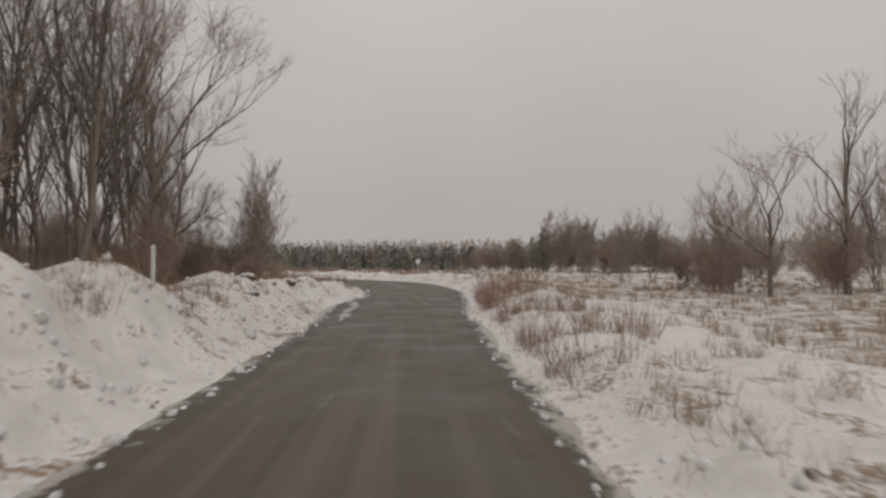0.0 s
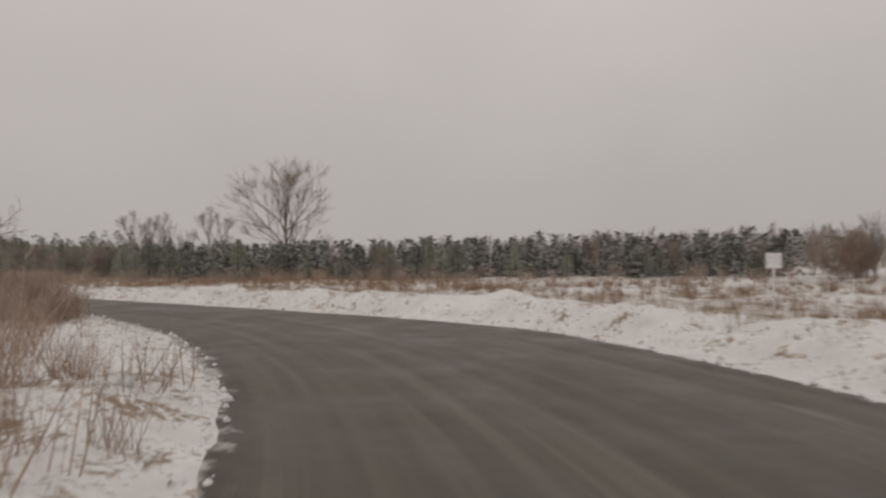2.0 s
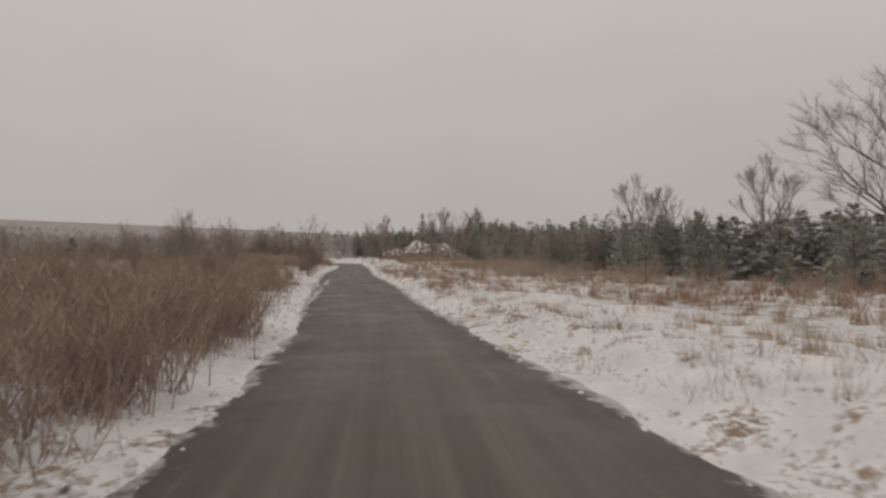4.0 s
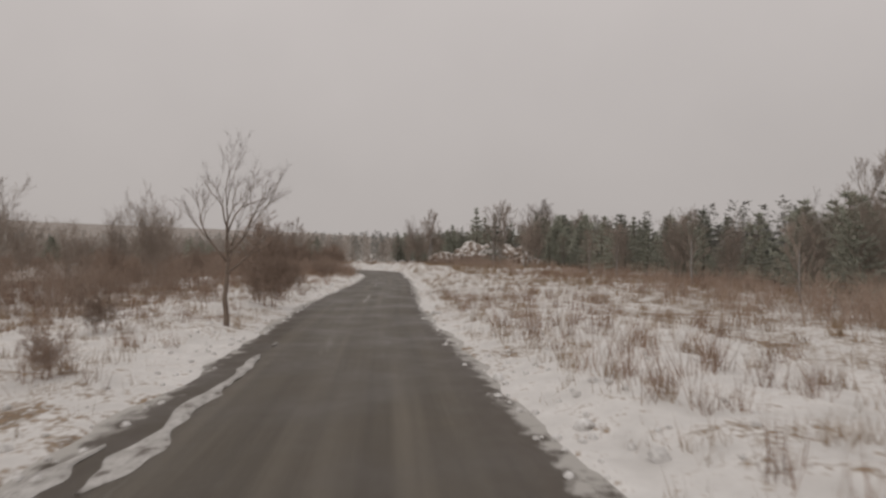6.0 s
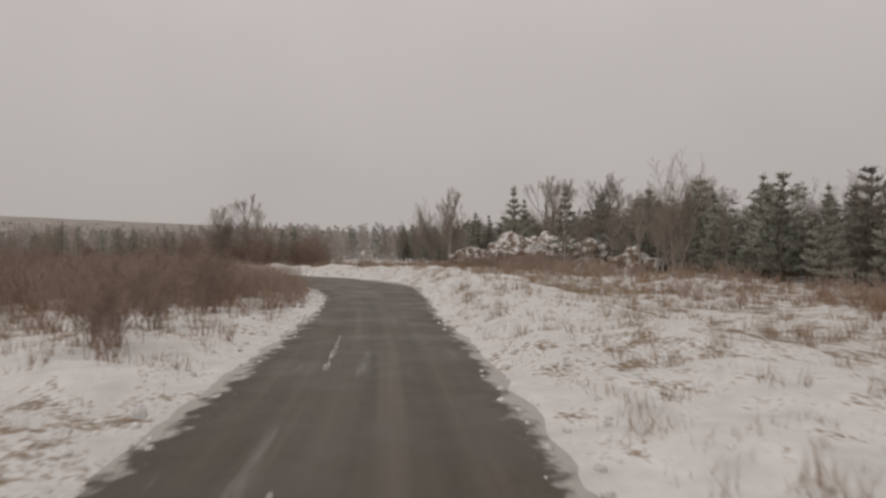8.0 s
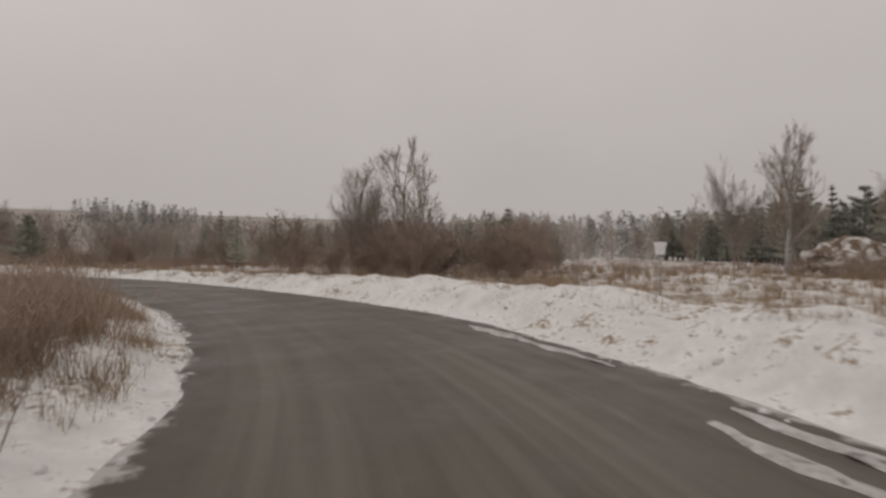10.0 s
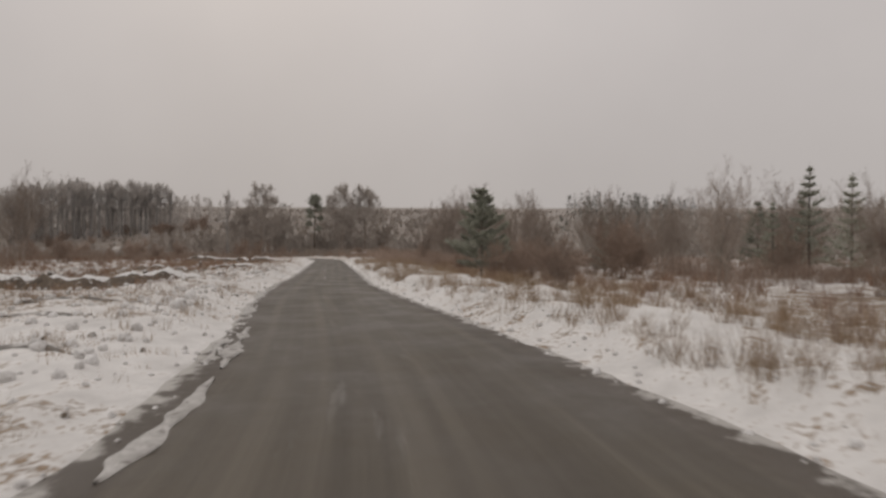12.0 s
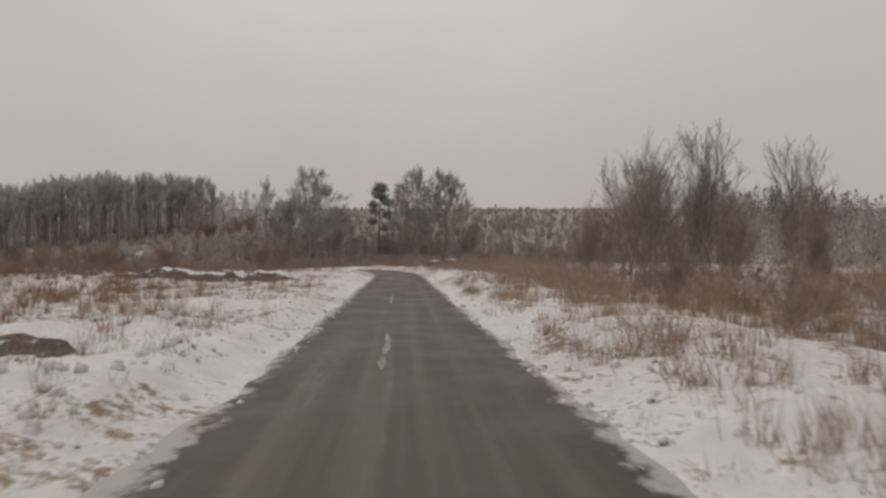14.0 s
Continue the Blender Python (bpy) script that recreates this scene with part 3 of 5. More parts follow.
def fork_tree(seed, height, width, base=0.2, limbs=5, depth=6, spread=0.42, twigs=9, thin=0.012, open_angle=0.75, leader=0.6):
    """Bare tree whose stem divides again and again into rising limbs: returns trunk, limbs and twig blades."""
    r = random.Random(seed)
    stems, blades = [], []

    def grow(p, d, length, radius, level):
        q, pts = p.copy(), [p.copy()]
        for _ in range(3):
            d = (d + Vector((r.gauss(0, 1), r.gauss(0, 1), r.gauss(0, 0.6))) * 0.13 + Vector((0, 0, 0.05))).normalized()
            q = q + d * (length / 3)
            pts.append(q.copy())
        end = radius * 0.72
        stems.append((level, pts, [radius + (end - radius) * k / 3 for k in range(4)]))
        if level >= depth - 3:                 # fine shoots
            for _ in range(twigs if level >= depth - 1 else twigs // 2):
                way = (d * 0.8 + Vector((r.gauss(0, 0.5), r.gauss(0, 0.5), r.gauss(0.25, 0.4)))).normalized()
                blades.append((pts[r.randrange(1, 4)], way * height * r.uniform(0.03, 0.075), way.cross(Vector((r.gauss(0, 1), r.gauss(0, 1), r.gauss(0, 1)))).normalized() * thin))
        if level + 1 >= depth:
            return
        for k in range(2 + (r.random() < 0.45)):
            side = Vector((r.gauss(0, 1), r.gauss(0, 1), r.gauss(0, 0.55)))
            side = (side - d * side.dot(d)).normalized()
            grow(pts[3] if k < 2 else pts[2], (d + side * spread * r.uniform(0.5, 1.25)).normalized(), length * r.uniform(0.68, 0.92), max(thin, end * r.uniform(0.62, 0.85)), level + 1)

    foot, top = Vector((0, 0, -0.3)), Vector((0.03 * height * r.uniform(-1, 1), 0.03 * height * r.uniform(-1, 1), leader * height))
    radius = 0.0135 * height
    stems.append((0, [foot.lerp(top, k / 6) + Vector((r.gauss(0, 0.004), r.gauss(0, 0.004), 0)) * height * (0 < k < 6) for k in range(7)], [radius * (1.25, 1.05, 0.95, 0.85, 0.75, 0.62, 0.45)[k] for k in range(7)]))
    for k in range(limbs):
        u = k / (limbs - 1)
        a = 2.4 * k + r.uniform(-0.5, 0.5)
        w = open_angle * (1.35 - 1.15 * u) * r.uniform(0.85, 1.15)
        grow(foot.lerp(top, (base + (leader - base) * u) / leader), Vector((math.cos(a) * w, math.sin(a) * w, 1)).normalized(), height * (0.115 + 0.085 * math.sin(math.pi * (0.16 + 0.7 * u))) * r.uniform(0.85, 1.12), radius * (0.5 - 0.15 * u), 1)
    tips = [b[0] + b[1] for b in blades]
    out = sorted(math.hypot(c.x, c.y) for c in tips)[int(len(tips) * 0.94)]
    kx, kz = width / 2 / out, height / max(c.z for c in tips)
    groups = [([], []), ([], []), ([], [])]
    for level, pts, rad in stems:
        vs, fs = tube([Vector((c.x * kx, c.y * kx, c.z * kz)) for c in pts], rad, 7 if level == 0 else 5 if level < 3 else 3)
        g = groups[0 if level == 0 else 1]
        n = len(g[0])
        g[0].extend(vs)
        g[1].extend(tuple(i + n for i in fc) for fc in fs)
    for c, d, e in blades:
        p, q = Vector((c.x * kx, c.y * kx, c.z * kz)), Vector((d.x * kx, d.y * kx, d.z * kz))
        n = len(groups[2][0])
        groups[2][0].extend((p - e, p + e, p + q))
        groups[2][1].append((n, n + 1, n + 2))
    return groups


OAK = tree_thing("oak_tree", fork_tree(5, 18.8, 15.5, 0.16, 13, 6, 0.45, 15, 0.011, 0.95, 0.55), (M_BARK, M_BARK, M_TWIG), "large leafless tree with a broad rounded crown over young pines", "tree")
FORKED = [tree_thing("forked_tree", fork_tree(11 + i, h, w, 0.18, 6 + i, 5, 0.5, 12, 0.006, 0.9 - 0.2 * i, 0.5 + 0.2 * i), (M_BARK, M_BARK, M_TWIG), "leafless tree with bare forked limbs beside the field", "tree", "forked trees") for i, (h, w) in enumerate(((10.0, 8.5), (12.6, 7.0)))]
# far crowns use the twig colour with haze painted in
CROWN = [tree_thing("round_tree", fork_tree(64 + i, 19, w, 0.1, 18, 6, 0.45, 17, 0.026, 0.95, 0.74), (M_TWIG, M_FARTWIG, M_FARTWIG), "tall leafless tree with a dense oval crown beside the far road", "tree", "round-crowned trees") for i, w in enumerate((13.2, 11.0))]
BIRCH = [tree_thing("birch_tree", fork_tree(23 + i, 10.5, 4.4 + 0.9 * i, 0.26, 10, 5, 0.4, 15, 0.009, 0.65, 0.76), (M_BIRCH, M_TWIG, M_TWIG), "slender leafless birch with a pale trunk", "tree", "birches") for i in range(2)]
PALE = [tree_thing("birch_tree", fork_tree(27 + i, 15.5, 4.4, 0.36, 8, 5, 0.36, 16, 0.024, 0.5, 0.76), (M_BIRCH, M_BIRCH, M_HAZEPALE), "tall slender birch with a pale trunk in a close grove", "tree", "birch grove") for i in range(2)]


def pine_groups(seed, height, width, pointed, levels=11, dense=90, tuft=1.0):
    """Trunk with whorls of upturned boughs, and the needle tufts that sit on their side shoots."""
    r = np.random.default_rng(seed)
    trunk = tube([(0, 0, -0.3), (0.04 * height / 8, 0.02, height * 0.5), (0, 0, height * 0.93), (0.01, 0, height)], [height * 0.016, height * 0.011, height * 0.003, 0.008], 7)
    boughs, tris = ([], []), []

    def tufts(root, way, length, count):
        t = r.uniform(0.25, 1.0, (count, 1))
        c = root + way * length * t + r.normal(0, 0.07, (count, 3)) * (0.4 + 0.35 * length)
        d = way * 0.55 + r.normal(0, 0.55, (count, 3)) + np.array([0, 0, 0.3])
        d = d / np.linalg.norm(d, axis=1)[:, None] * r.uniform(0.16, 0.42, (count, 1)) * tuft
        e = np.cross(d, r.normal(0, 1, (count, 3)))
        e = e / (np.linalg.norm(e, axis=1)[:, None] + 1e-6) * r.uniform(0.02, 0.055, (count, 1)) * tuft
        tris.append(np.stack([c - e, c + e, c + d], 1))

    for level in range(levels):
        t = 0.1 + 0.86 * (level + r.uniform(-0.2, 0.2)) / (levels - 1)
        z = height * min(0.95, max(0.06, t))
        reach = width * max(0.06, 1 - t) ** (1.0 if pointed else 0.75) * min(1.0, 0.62 + 2.2 * t)
        n = 6 if t < 0.8 else 4
        first = r.random() * 6.283
        for b in range(n):
            if r.random() < 0.1:
                continue
            a = first + 6.283 * b / n + r.uniform(-0.3, 0.3)
            length = reach * r.uniform(0.55, 1.12)
            up = 0.18 + 0.5 * t + r.uniform(-0.08, 0.12)
            way = np.array([math.cos(a), math.sin(a), up])
            root = np.array([0, 0, z])
            mid = root + np.array([math.cos(a), math.sin(a), up * 0.6]) * length * 0.55
            vs, fs = tube([root, mid, root + way * length], [0.0022 * height + 0.004, 0.0014 * height + 0.003, 0.004], 3)
            base = len(boughs[0])
            boughs[0].extend(vs)
            boughs[1].extend(tuple(i + base for i in q) for q in fs)
            tufts(root, way, length, max(6, int(dense * (0.25 + length / width) * 0.5)))
            for k in range(3):                 # side shoots
                w = r.uniform(0.45, 0.95)
                turn = a + r.choice((-1, 1)) * r.uniform(0.5, 1.0)
                tufts(root + way * length * w, np.array([math.cos(turn), math.sin(turn), up + 0.15]), length * 0.4, max(4, int(dense * (0.2 + length / width) * 0.25)))
    tufts(np.array([0, 0, height * 0.86]), np.array([0, 0, 1.0]), height * 0.14, max(8, dense // 4))
    return trunk, boughs, np.concatenate(tris)


def pine_thing(name, seed, height, width, label, group, levels=11, dense=90, tuft=1.0):
    top = tagged(new(name), label, "tree", group)
    tr, boughs, tris = pine_groups(seed, height, width, seed % 2 == 1, levels, dense, tuft)
    base = len(tr[0])
    part("trunk", mesh_from("trunk", tr[0] + boughs[0], tr[1] + [tuple(i + base for i in q) for q in boughs[1]], M_BARK, True), top)
    part("crown", tri_mesh("crown", tris, M_PINE), top)
    return top


PINE_H = (8.0, 7.0, 9.0, 6.2)
PINES = [pine_thing("pine_tree", 31 + i, h, w, "young green pine dusted with snow at the wood's edge", "pines of the wood") for i, (h, w) in enumerate(((8.0, 2.2), (7.0, 2.2), (9.0, 2.3), (6.2, 2.1)))]


# ---- the grove and the snow bank where the road begins ----
for i in range(62):
    l = -9.6 - 17 * rng.random() ** 1.2
    s = rng.uniform(0, min(33, 8 - 1.2 * l))
    p = place(s, l)
    plant(GROVE[i % 3], p.x, p.y, rng.random() * 6.28, rng.uniform(0.8, 1.08))
for i in range(16):                        # lower trees where the grove thins out
    s, l = rng.uniform(30, 50), -12 - 14 * rng.random()
    p = place(s, l)
    plant((BUSH[0], GROVE[1], BUSH[1])[i % 3], p.x, p.y, rng.random() * 6.28, rng.uniform(0.55, 0.75) * (0.6 if i % 3 == 1 else 1))
spreading = tree_thing("spreading_tree", fork_tree(71, 17.5, 14.5, 0.13, 13, 6, 0.46, 13, 0.0065, 1.0, 0.6), (M_BARK, M_BARK, M_TWIG), "large leafless tree spreading out of the grove's end", "tree")
stand(spreading, -22.2, 29.1, 0.2)
for x, y, size in ((-27, 31, 0.85), (-29, 36, 0.8), (-25.5, 35, 0.7), (-32, 33, 0.9), (-24.5, 27.5, 0.95), (-31, 40, 0.75), (-20.5, 25.5, 0.9), (-19, 23.5, 1.0), (-23, 31.5, 0.75), (-18.2, 21, 0.9), (-20, 22, 0.85), (-25, 32.5, 0.9)):
    plant(GROVE[int(-x) % 3], x, y, rng.random() * 6.28, size)
for i in range(34):                        # brown undergrowth between the trunks
    s, l = rng.uniform(2, 52), -8.2 - 13 * rng.random()
    p = place(s, l)
    plant(SHRUB[i % 2], p.x, p.y, rng.random() * 6.28, rng.uniform(0.6, 1.1))
for x, y, size in ((-22.3, 40.5, 1.12), (-23.4, 41.2, 0.9), (-25, 38, 0.55), (-21, 37.5, 0.5)):
    plant(BUSH[0], x, y, rng.random() * 6.28, size)
for i in range(26):                        # trees before the first bend on the far left
    s, l = rng.uniform(-60, 4), -9 - 14 * rng.random()
    p = place(s, l)
    plant(GROVE[i % 3], p.x, p.y, rng.random() * 6.28, rng.uniform(0.8, 1.05))

# ---- right of the first straight: field, thin trees, the dark hillock ----
plant(FORKED[0], 10.8, 38.5, 0.4, 1.0)
plant(FORKED[1], 14.3, 37.4, 1.4, 1.0)
plant(BUSH[1], 9.0, 41, 0.4, 0.9)
plant(BUSH[0], 17.5, 41, 2.0, 1.1)
for i in range(16):
    plant(SHRUB[i % 2], rng.uniform(7, 26), rng.uniform(36, 52), rng.random() * 6.28, rng.uniform(0.7, 1.2))
for x, y, size in ((4, 60, 0.75), (7, 62, 0.85), (11, 58, 0.7), (1, 66, 0.6), (16, 62, 0.9), (20, 58, 0.9)):
    plant(BUSH[1], x, y, rng.random() * 6.28, size)
for i in range(70):                        # the hillock's thicket
    a = rng.random()
    x, y = -16 + 38 * a + rng.uniform(-3, 3), 97 + rng.uniform(0, 22)
    plant((BUSH[0], SHRUB[0], BUSH[1], PINES[1])[i % 4], x, y, rng.random() * 6.28, (0.55 + 0.5 * math.sin(math.pi * a)) * rng.uniform(0.75, 1.1) * (1.9 if i % 4 == 1 else 1))
plant(BIRCH[0], -5, 104, 0.4, 1.02)

# ---- the young pine wood that follows the road on its north side ----
EDGE = ((-20, 113), (-45, 105), (-60, 98), (-83, 91), (-100, 89), (-112, 94), (-125, 99), (-145, 101), (-168, 102), (-185, 104), (-200, 119), (-225, 122), (-245, 108), (-275, 104), (-300, 96))
TALL = ((-20, 3.4), (-45, 3.9), (-83, 4.4), (-112, 5.0), (-145, 5.7), (-168, 7.0), (-190, 7.6), (-215, 9.5), (-240, 9.5), (-300, 9.0))


def edge_point(t):
    xs, ys = zip(*EDGE)
    x = xs[0] + (xs[-1] - xs[0]) * t
    return x, float(np.interp(-x, [-q for q in xs], ys))


def wood_height(x):
    xs, hs = zip(*TALL)
    return float(np.interp(-x, [-q for q in xs], hs))


for i in range(290):
    x, y = edge_point((i + rng.random()) / 290)
    y += rng.choice((0, 3, 6, 10)) + rng.uniform(0, 4)
    h = wood_height(x) * rng.choice((0.65, 0.8, 0.95, 1.0, 1.12)) * rng.uniform(0.93, 1.07)
    kind, wide = i % 4, rng.uniform(0.95, 1.3)
    plant(PINES[kind], x, y, rng.random() * 6.28, h / PINE_H[kind] * wide, 1 / wide)
for i in range(64):                        # bare trees among and before them
    x, y = edge_point(rng.random())
    k = i % 4
    ob, h = ((BIRCH[0], 10), (BUSH[0], 7), (BIRCH[1], 10), (BUSH[1], 7))[k]
    plant(ob, x, y + rng.uniform(-4, 8), rng.random() * 6.28, wood_height(x) * rng.uniform(0.72, 1.02) / h)
stand(OAK, -84, 112, 0.3)       # the lone large tree over the young wood
for x, y, size in ((-85.6, 100.3, 0.95), (-88, 104, 0.9), (-99.6, 98, 0.95), (-101, 101, 0.85), (-78, 108, 0.8)):
    plant(BIRCH[1], x, y, rng.random() * 6.28, size)
for x, y, ob, size in ((-128.4, 122.9, BIRCH[0], 1.25), (-131, 121, BIRCH[1], 1.15), (-127, 126, BUSH[0], 1.1), (-182, 116, ROUND, 0.75), (-184, 100, BIRCH[1], 0.95), (-186, 101, PINES[2], 1.0)):
    plant(ob, x, y, rng.random() * 6.28, size)

# ---- inside the first bend: weeds, shrubs and a small tree ----
RADIAL = ((0.74, (-0.95, 0.25, 0.28), 1.75), (0.76, (0.95, -0.3, 0.2), 1.75), (0.78, (0.15, 0.95, 0.35), 1.7), (0.81, (-0.65, -0.75, 0.5), 1.8), (0.85, (0.75, 0.6, 0.65), 1.9), (0.89, (-0.6, 0.4, 0.95), 2.1), (0.93, (0.5, -0.5, 1.1), 2.0), (0.99, (0.05, 0.1, 1.2), 2.3))
young = tree_thing("young_tree", grow_tree(51, 4.1, 0.075, 4, 0.75, 0.3, (1, 8, 5, 3), (0.01, 0.0), 0.05, (0.5, 0.42, 0.45, 0.4), 1, 0.01, 0.005, RADIAL), BARE, "small leafless tree with a clean stem and radiating boughs", "tree")
stand(young, -45, 58.9, 0.3, 1.0)
for i in range(30):
    s, l = rng.uniform(40, 118), -5.5 - 24 * rng.random()
    p = place(s, l)
    plant(SHRUB[i % 2], p.x, p.y, rng.random() * 6.28, rng.uniform(0.4, 0.8))
for x, y, size in ((-52, 52, 0.7), (-60, 50, 0.8), (-70, 48, 0.85), (-56, 44, 0.9), (-80, 50, 0.7)):
    plant(BUSH[0], x, y, rng.random() * 6.28, size)

# ---- the straight between the bends ----
forked = tree_thing("roadside_tree", fork_tree(46, 6.6, 4.2, 0.34, 8, 5, 0.42, 8, 0.0045, 0.8, 0.6), (M_DARK, M_DARK, M_DARK), "slender leafless tree with a clean stem and rising boughs", "tree")
stand(forked, -99.7, 67.1, 0.6, 0.82)
for x, y, ob, size in ((-106.4, 67.7, SHRUB[0], 1.1), (-110, 67.2, SHRUB[1], 0.45), (-113.9, 68.2, SHRUB[0], 0.5), (-121.2, 60.3, BUSH[1], 0.72), (-118, 57, BUSH[0], 0.5), (-108.5, 56.8, BUSH[0], 0.72), (-111, 55, BUSH[1], 0.66), (-133, 58, BUSH[0], 0.7), (-137, 47, BUSH[1], 0.75), (-145, 51.5, BUSH[0], 0.75), (-150, 54, BUSH[1], 0.7)):
    plant(ob, x, y, rng.random() * 6.28, size)
for i in range(30):                        # shrub belt along the meadow's far side
    x = rng.uniform(-176, -84)
    plant(SHRUB[i % 2], x, 62 - abs(rng.gauss(0, 10)) - 0.02 * (x + 130), rng.random() * 6.28, rng.uniform(0.45, 0.95))
for s, l, size in ((152, -5.6, 0.5), (150, -5.0, 0.42), (155, -5.8, 0.55), (158, -5.4, 0.5), (176, -5.5, 0.6), (180, -6, 0.7), (184, -5.4, 0.65), (188, -6.5, 0.8), (131, -5.2, 0.3), (128, -6.4, 0.4), (137, -7.0, 0.4)):
    p = place(s, l)
    plant(SHRUB[int(s) % 2], p.x, p.y, rng.random() * 6.28, size)

# ---- the second bend ----
for x, y, ob, size in ((-207.7, 63.4, BUSH[0], 0.95), (-206.6, 66.2, BIRCH[1], 0.96), (-205.2, 67.6, BIRCH[0], 0.8), (-208.6, 62.6, BIRCH[0], 0.85), (-209, 62, BUSH[1], 0.85), (-211, 66, BUSH[0], 0.8), (-224.8, 96.6, BIRCH[0], 1.3), (-226.5, 97.5, BIRCH[1], 1.15), (-227, 98, BUSH[0], 1.1), (-228, 109, PINES[0], 1.75), (-231, 112, PINES[2], 1.35), (-226, 114, BIRCH[1], 1.55), (-224, 115, BIRCH[0], 1.45), (-220, 122, ROUND, 1.15), (-216, 120, PINES[0], 1.5), (-237.5, 96.3, BUSH[1], 1.4)):
    plant(ob, x, y, rng.random() * 6.28, size)
for i in range(22):                        # the broad brown thicket under the birches
    plant(SHRUB[i % 2], rng.uniform(-214, -200), rng.uniform(60, 75), rng.random() * 6.28, rng.uniform(0.8, 1.45))
for i in range(64):                        # young firs and shrubs over the field
    a = rng.random()
    x, y = -228 - 30 * rng.random(), 78 - 66 * a + rng.uniform(-4, 4)
    k = i % 4
    plant((PINES[0], SHRUB[0], BUSH[1], SHRUB[1])[k], x, y, rng.random() * 6.28, rng.uniform(0.4, 0.75) if k in (0, 2) else rng.uniform(0.7, 1.2))
for x, y, size in ((-243, 43, 0.85), (-241, 41, 0.95), (-245, 45, 0.7), (-238, 69, 0.9), (-241, 71, 1.0), (-236, 67, 0.75), (-239, 66, 0.8)):
    plant(PINES[1], x, y, rng.random() * 6.28, size)
for i in range(20):                        # shrubs inside the bend
    x, y = rng.uniform(-192, -140), rng.uniform(20, 66)
    if clear_of_road(x, y, 3.5):
        plant(SHRUB[i % 2], x, y, rng.random() * 6.28, rng.uniform(0.4, 0.85))

# ---- the last straight ----
bushy = pine_thing("bushy_pine", 36, 6.2, 2.6, "bushy green pine with snow on its boughs beside the road", "", 11, 900, 0.7)
stand(bushy, -230.2, 14.6, 0.4, 1.0)
for x, y, ob, size in ((-236, 20, BUSH[0], 0.75), (-239, 12, BUSH[1], 0.75), (-241, 6, BUSH[0], 0.7), (-244, 16, BUSH[1], 0.8), (-261, 23.8, PINES[0], 0.95), (-257.6, 21.4, PINES[3], 1.0), (-247, 30, PINES[2], 0.85), (-243, 34, PINES[0], 0.8), (-252, 27, BUSH[0], 0.9), (-249, -14, BUSH[0], 1.0), (-252, -18, BUSH[1], 1.15), (-255, -14, BUSH[0], 1.25), (-258, -20, BUSH[1], 1.1), (-262, -12, BUSH[0], 1.2), (-254, -24, BUSH[1], 0.75), (-266, -22, BUSH[0], 1.0), (-250, -20, BUSH[1], 0.6), (-253, -11, BUSH[0], 0.7), (-257, -25, BUSH[1], 0.65), (-260, -16, BUSH[0], 0.75), (-264, -18, BUSH[1], 0.8), (-268, -14, BUSH[0], 0.8), (-247, -10, BUSH[1], 0.5), (-270, -26, BUSH[0], 0.9), (-205, -30.9, BUSH[1], 1.25), (-201, -33, BUSH[0], 1.1), (-199, -40, GROVE[1], 0.6)):
    plant(ob, x, y, rng.random() * 6.28, size)
for i in range(28):                        # brown scrub right of the road
    s, l = rng.uniform(262, 400), 7 + 26 * rng.random()
    p = place(s, l)
    plant(SHRUB[i % 2], p.x, p.y, rng.random() * 6.28, rng.uniform(0.4, 0.95))
for i in range(26):                        # and left, beyond the open ground
    s, l = rng.uniform(330, 430), -6 - 50 * rng.random()
    p = place(s, l)
    plant(SHRUB[i % 2], p.x, p.y, rng.random() * 6.28, rng.uniform(0.5, 1.1))
for x, y, ob, size, tall in ((-251.3, -104.4, PALE[0], 1.12, 1.0), (-259, -102, CROWN[0], 1.0, 1.02), (-255.5, -104, CROWN[1], 0.72, 1.0), (-277.3, -93.9, CROWN[0], 0.98, 1.04), (-282.5, -91.1, CROWN[1], 0.95, 1.04), (-279, -98, CROWN[1], 0.7, 0.9), (-271.5, -118, CROWN[1], 0.75, 0.85), (-265, -108, CROWN[0], 0.7, 0.85), (-262, -112, BUSH[0], 1.4, 1.0), (-287, -90, BUSH[1], 1.2, 0.9)):
    plant(ob, x, y, rng.random() * 6.28, size, tall)


def layered_pine(height, pads):
    """Old pine with a long bare stem: flat pads of needles at the ends of a few boughs, each (height, direction, reach, breadth)."""
    r = np.random.default_rng(38)
    vs, fs = tube([(0, 0, -0.3), (0.15, 0.05, height * 0.4), (0.0, 0.1, height * 0.75), (0.05, 0, height * 0.97)], [0.24, 0.19, 0.11, 0.03], 8)
    tris = []
    for z, a, reach, wide in pads:
        tip = np.array([math.cos(a) * reach, math.sin(a) * reach, z + 0.25 * reach])
        bv, bf = tube([(0, 0, z), tuple(tip * (0.55, 0.55, 1) - (0, 0, 0.12 * reach)), tuple(tip)], [0.07, 0.05, 0.02], 4)
        n = len(vs)
        vs, fs = vs + bv, fs + [tuple(i + n for i in fc) for fc in bf]
        n = int(520 * wide)
        c = tip * (0.75, 0.75, 1) + r.normal(0, 1, (n, 3)) * np.array([wide * 0.5, wide * 0.5, 0.34])
        d = r.normal(0, 0.5, (n, 3)) + np.array([0, 0, 0.55])
        d = d / np.linalg.norm(d, axis=1)[:, None] * r.uniform(0.25, 0.6, (n, 1))
        e = np.cross(d, r.normal(0, 1, (n, 3))) * 0.14
        tris.append(np.stack([c - e, c + e, c + d], 1))
    top = tagged(new("tall_pine"), "tall dark pine with flat layered boughs beside the road", "tree")
    part("trunk", mesh_from("trunk", vs, fs, M_BARK, True), top)
    part("crown", tri_mesh("crown", np.concatenate(tris), M_PINE), top)
    return top


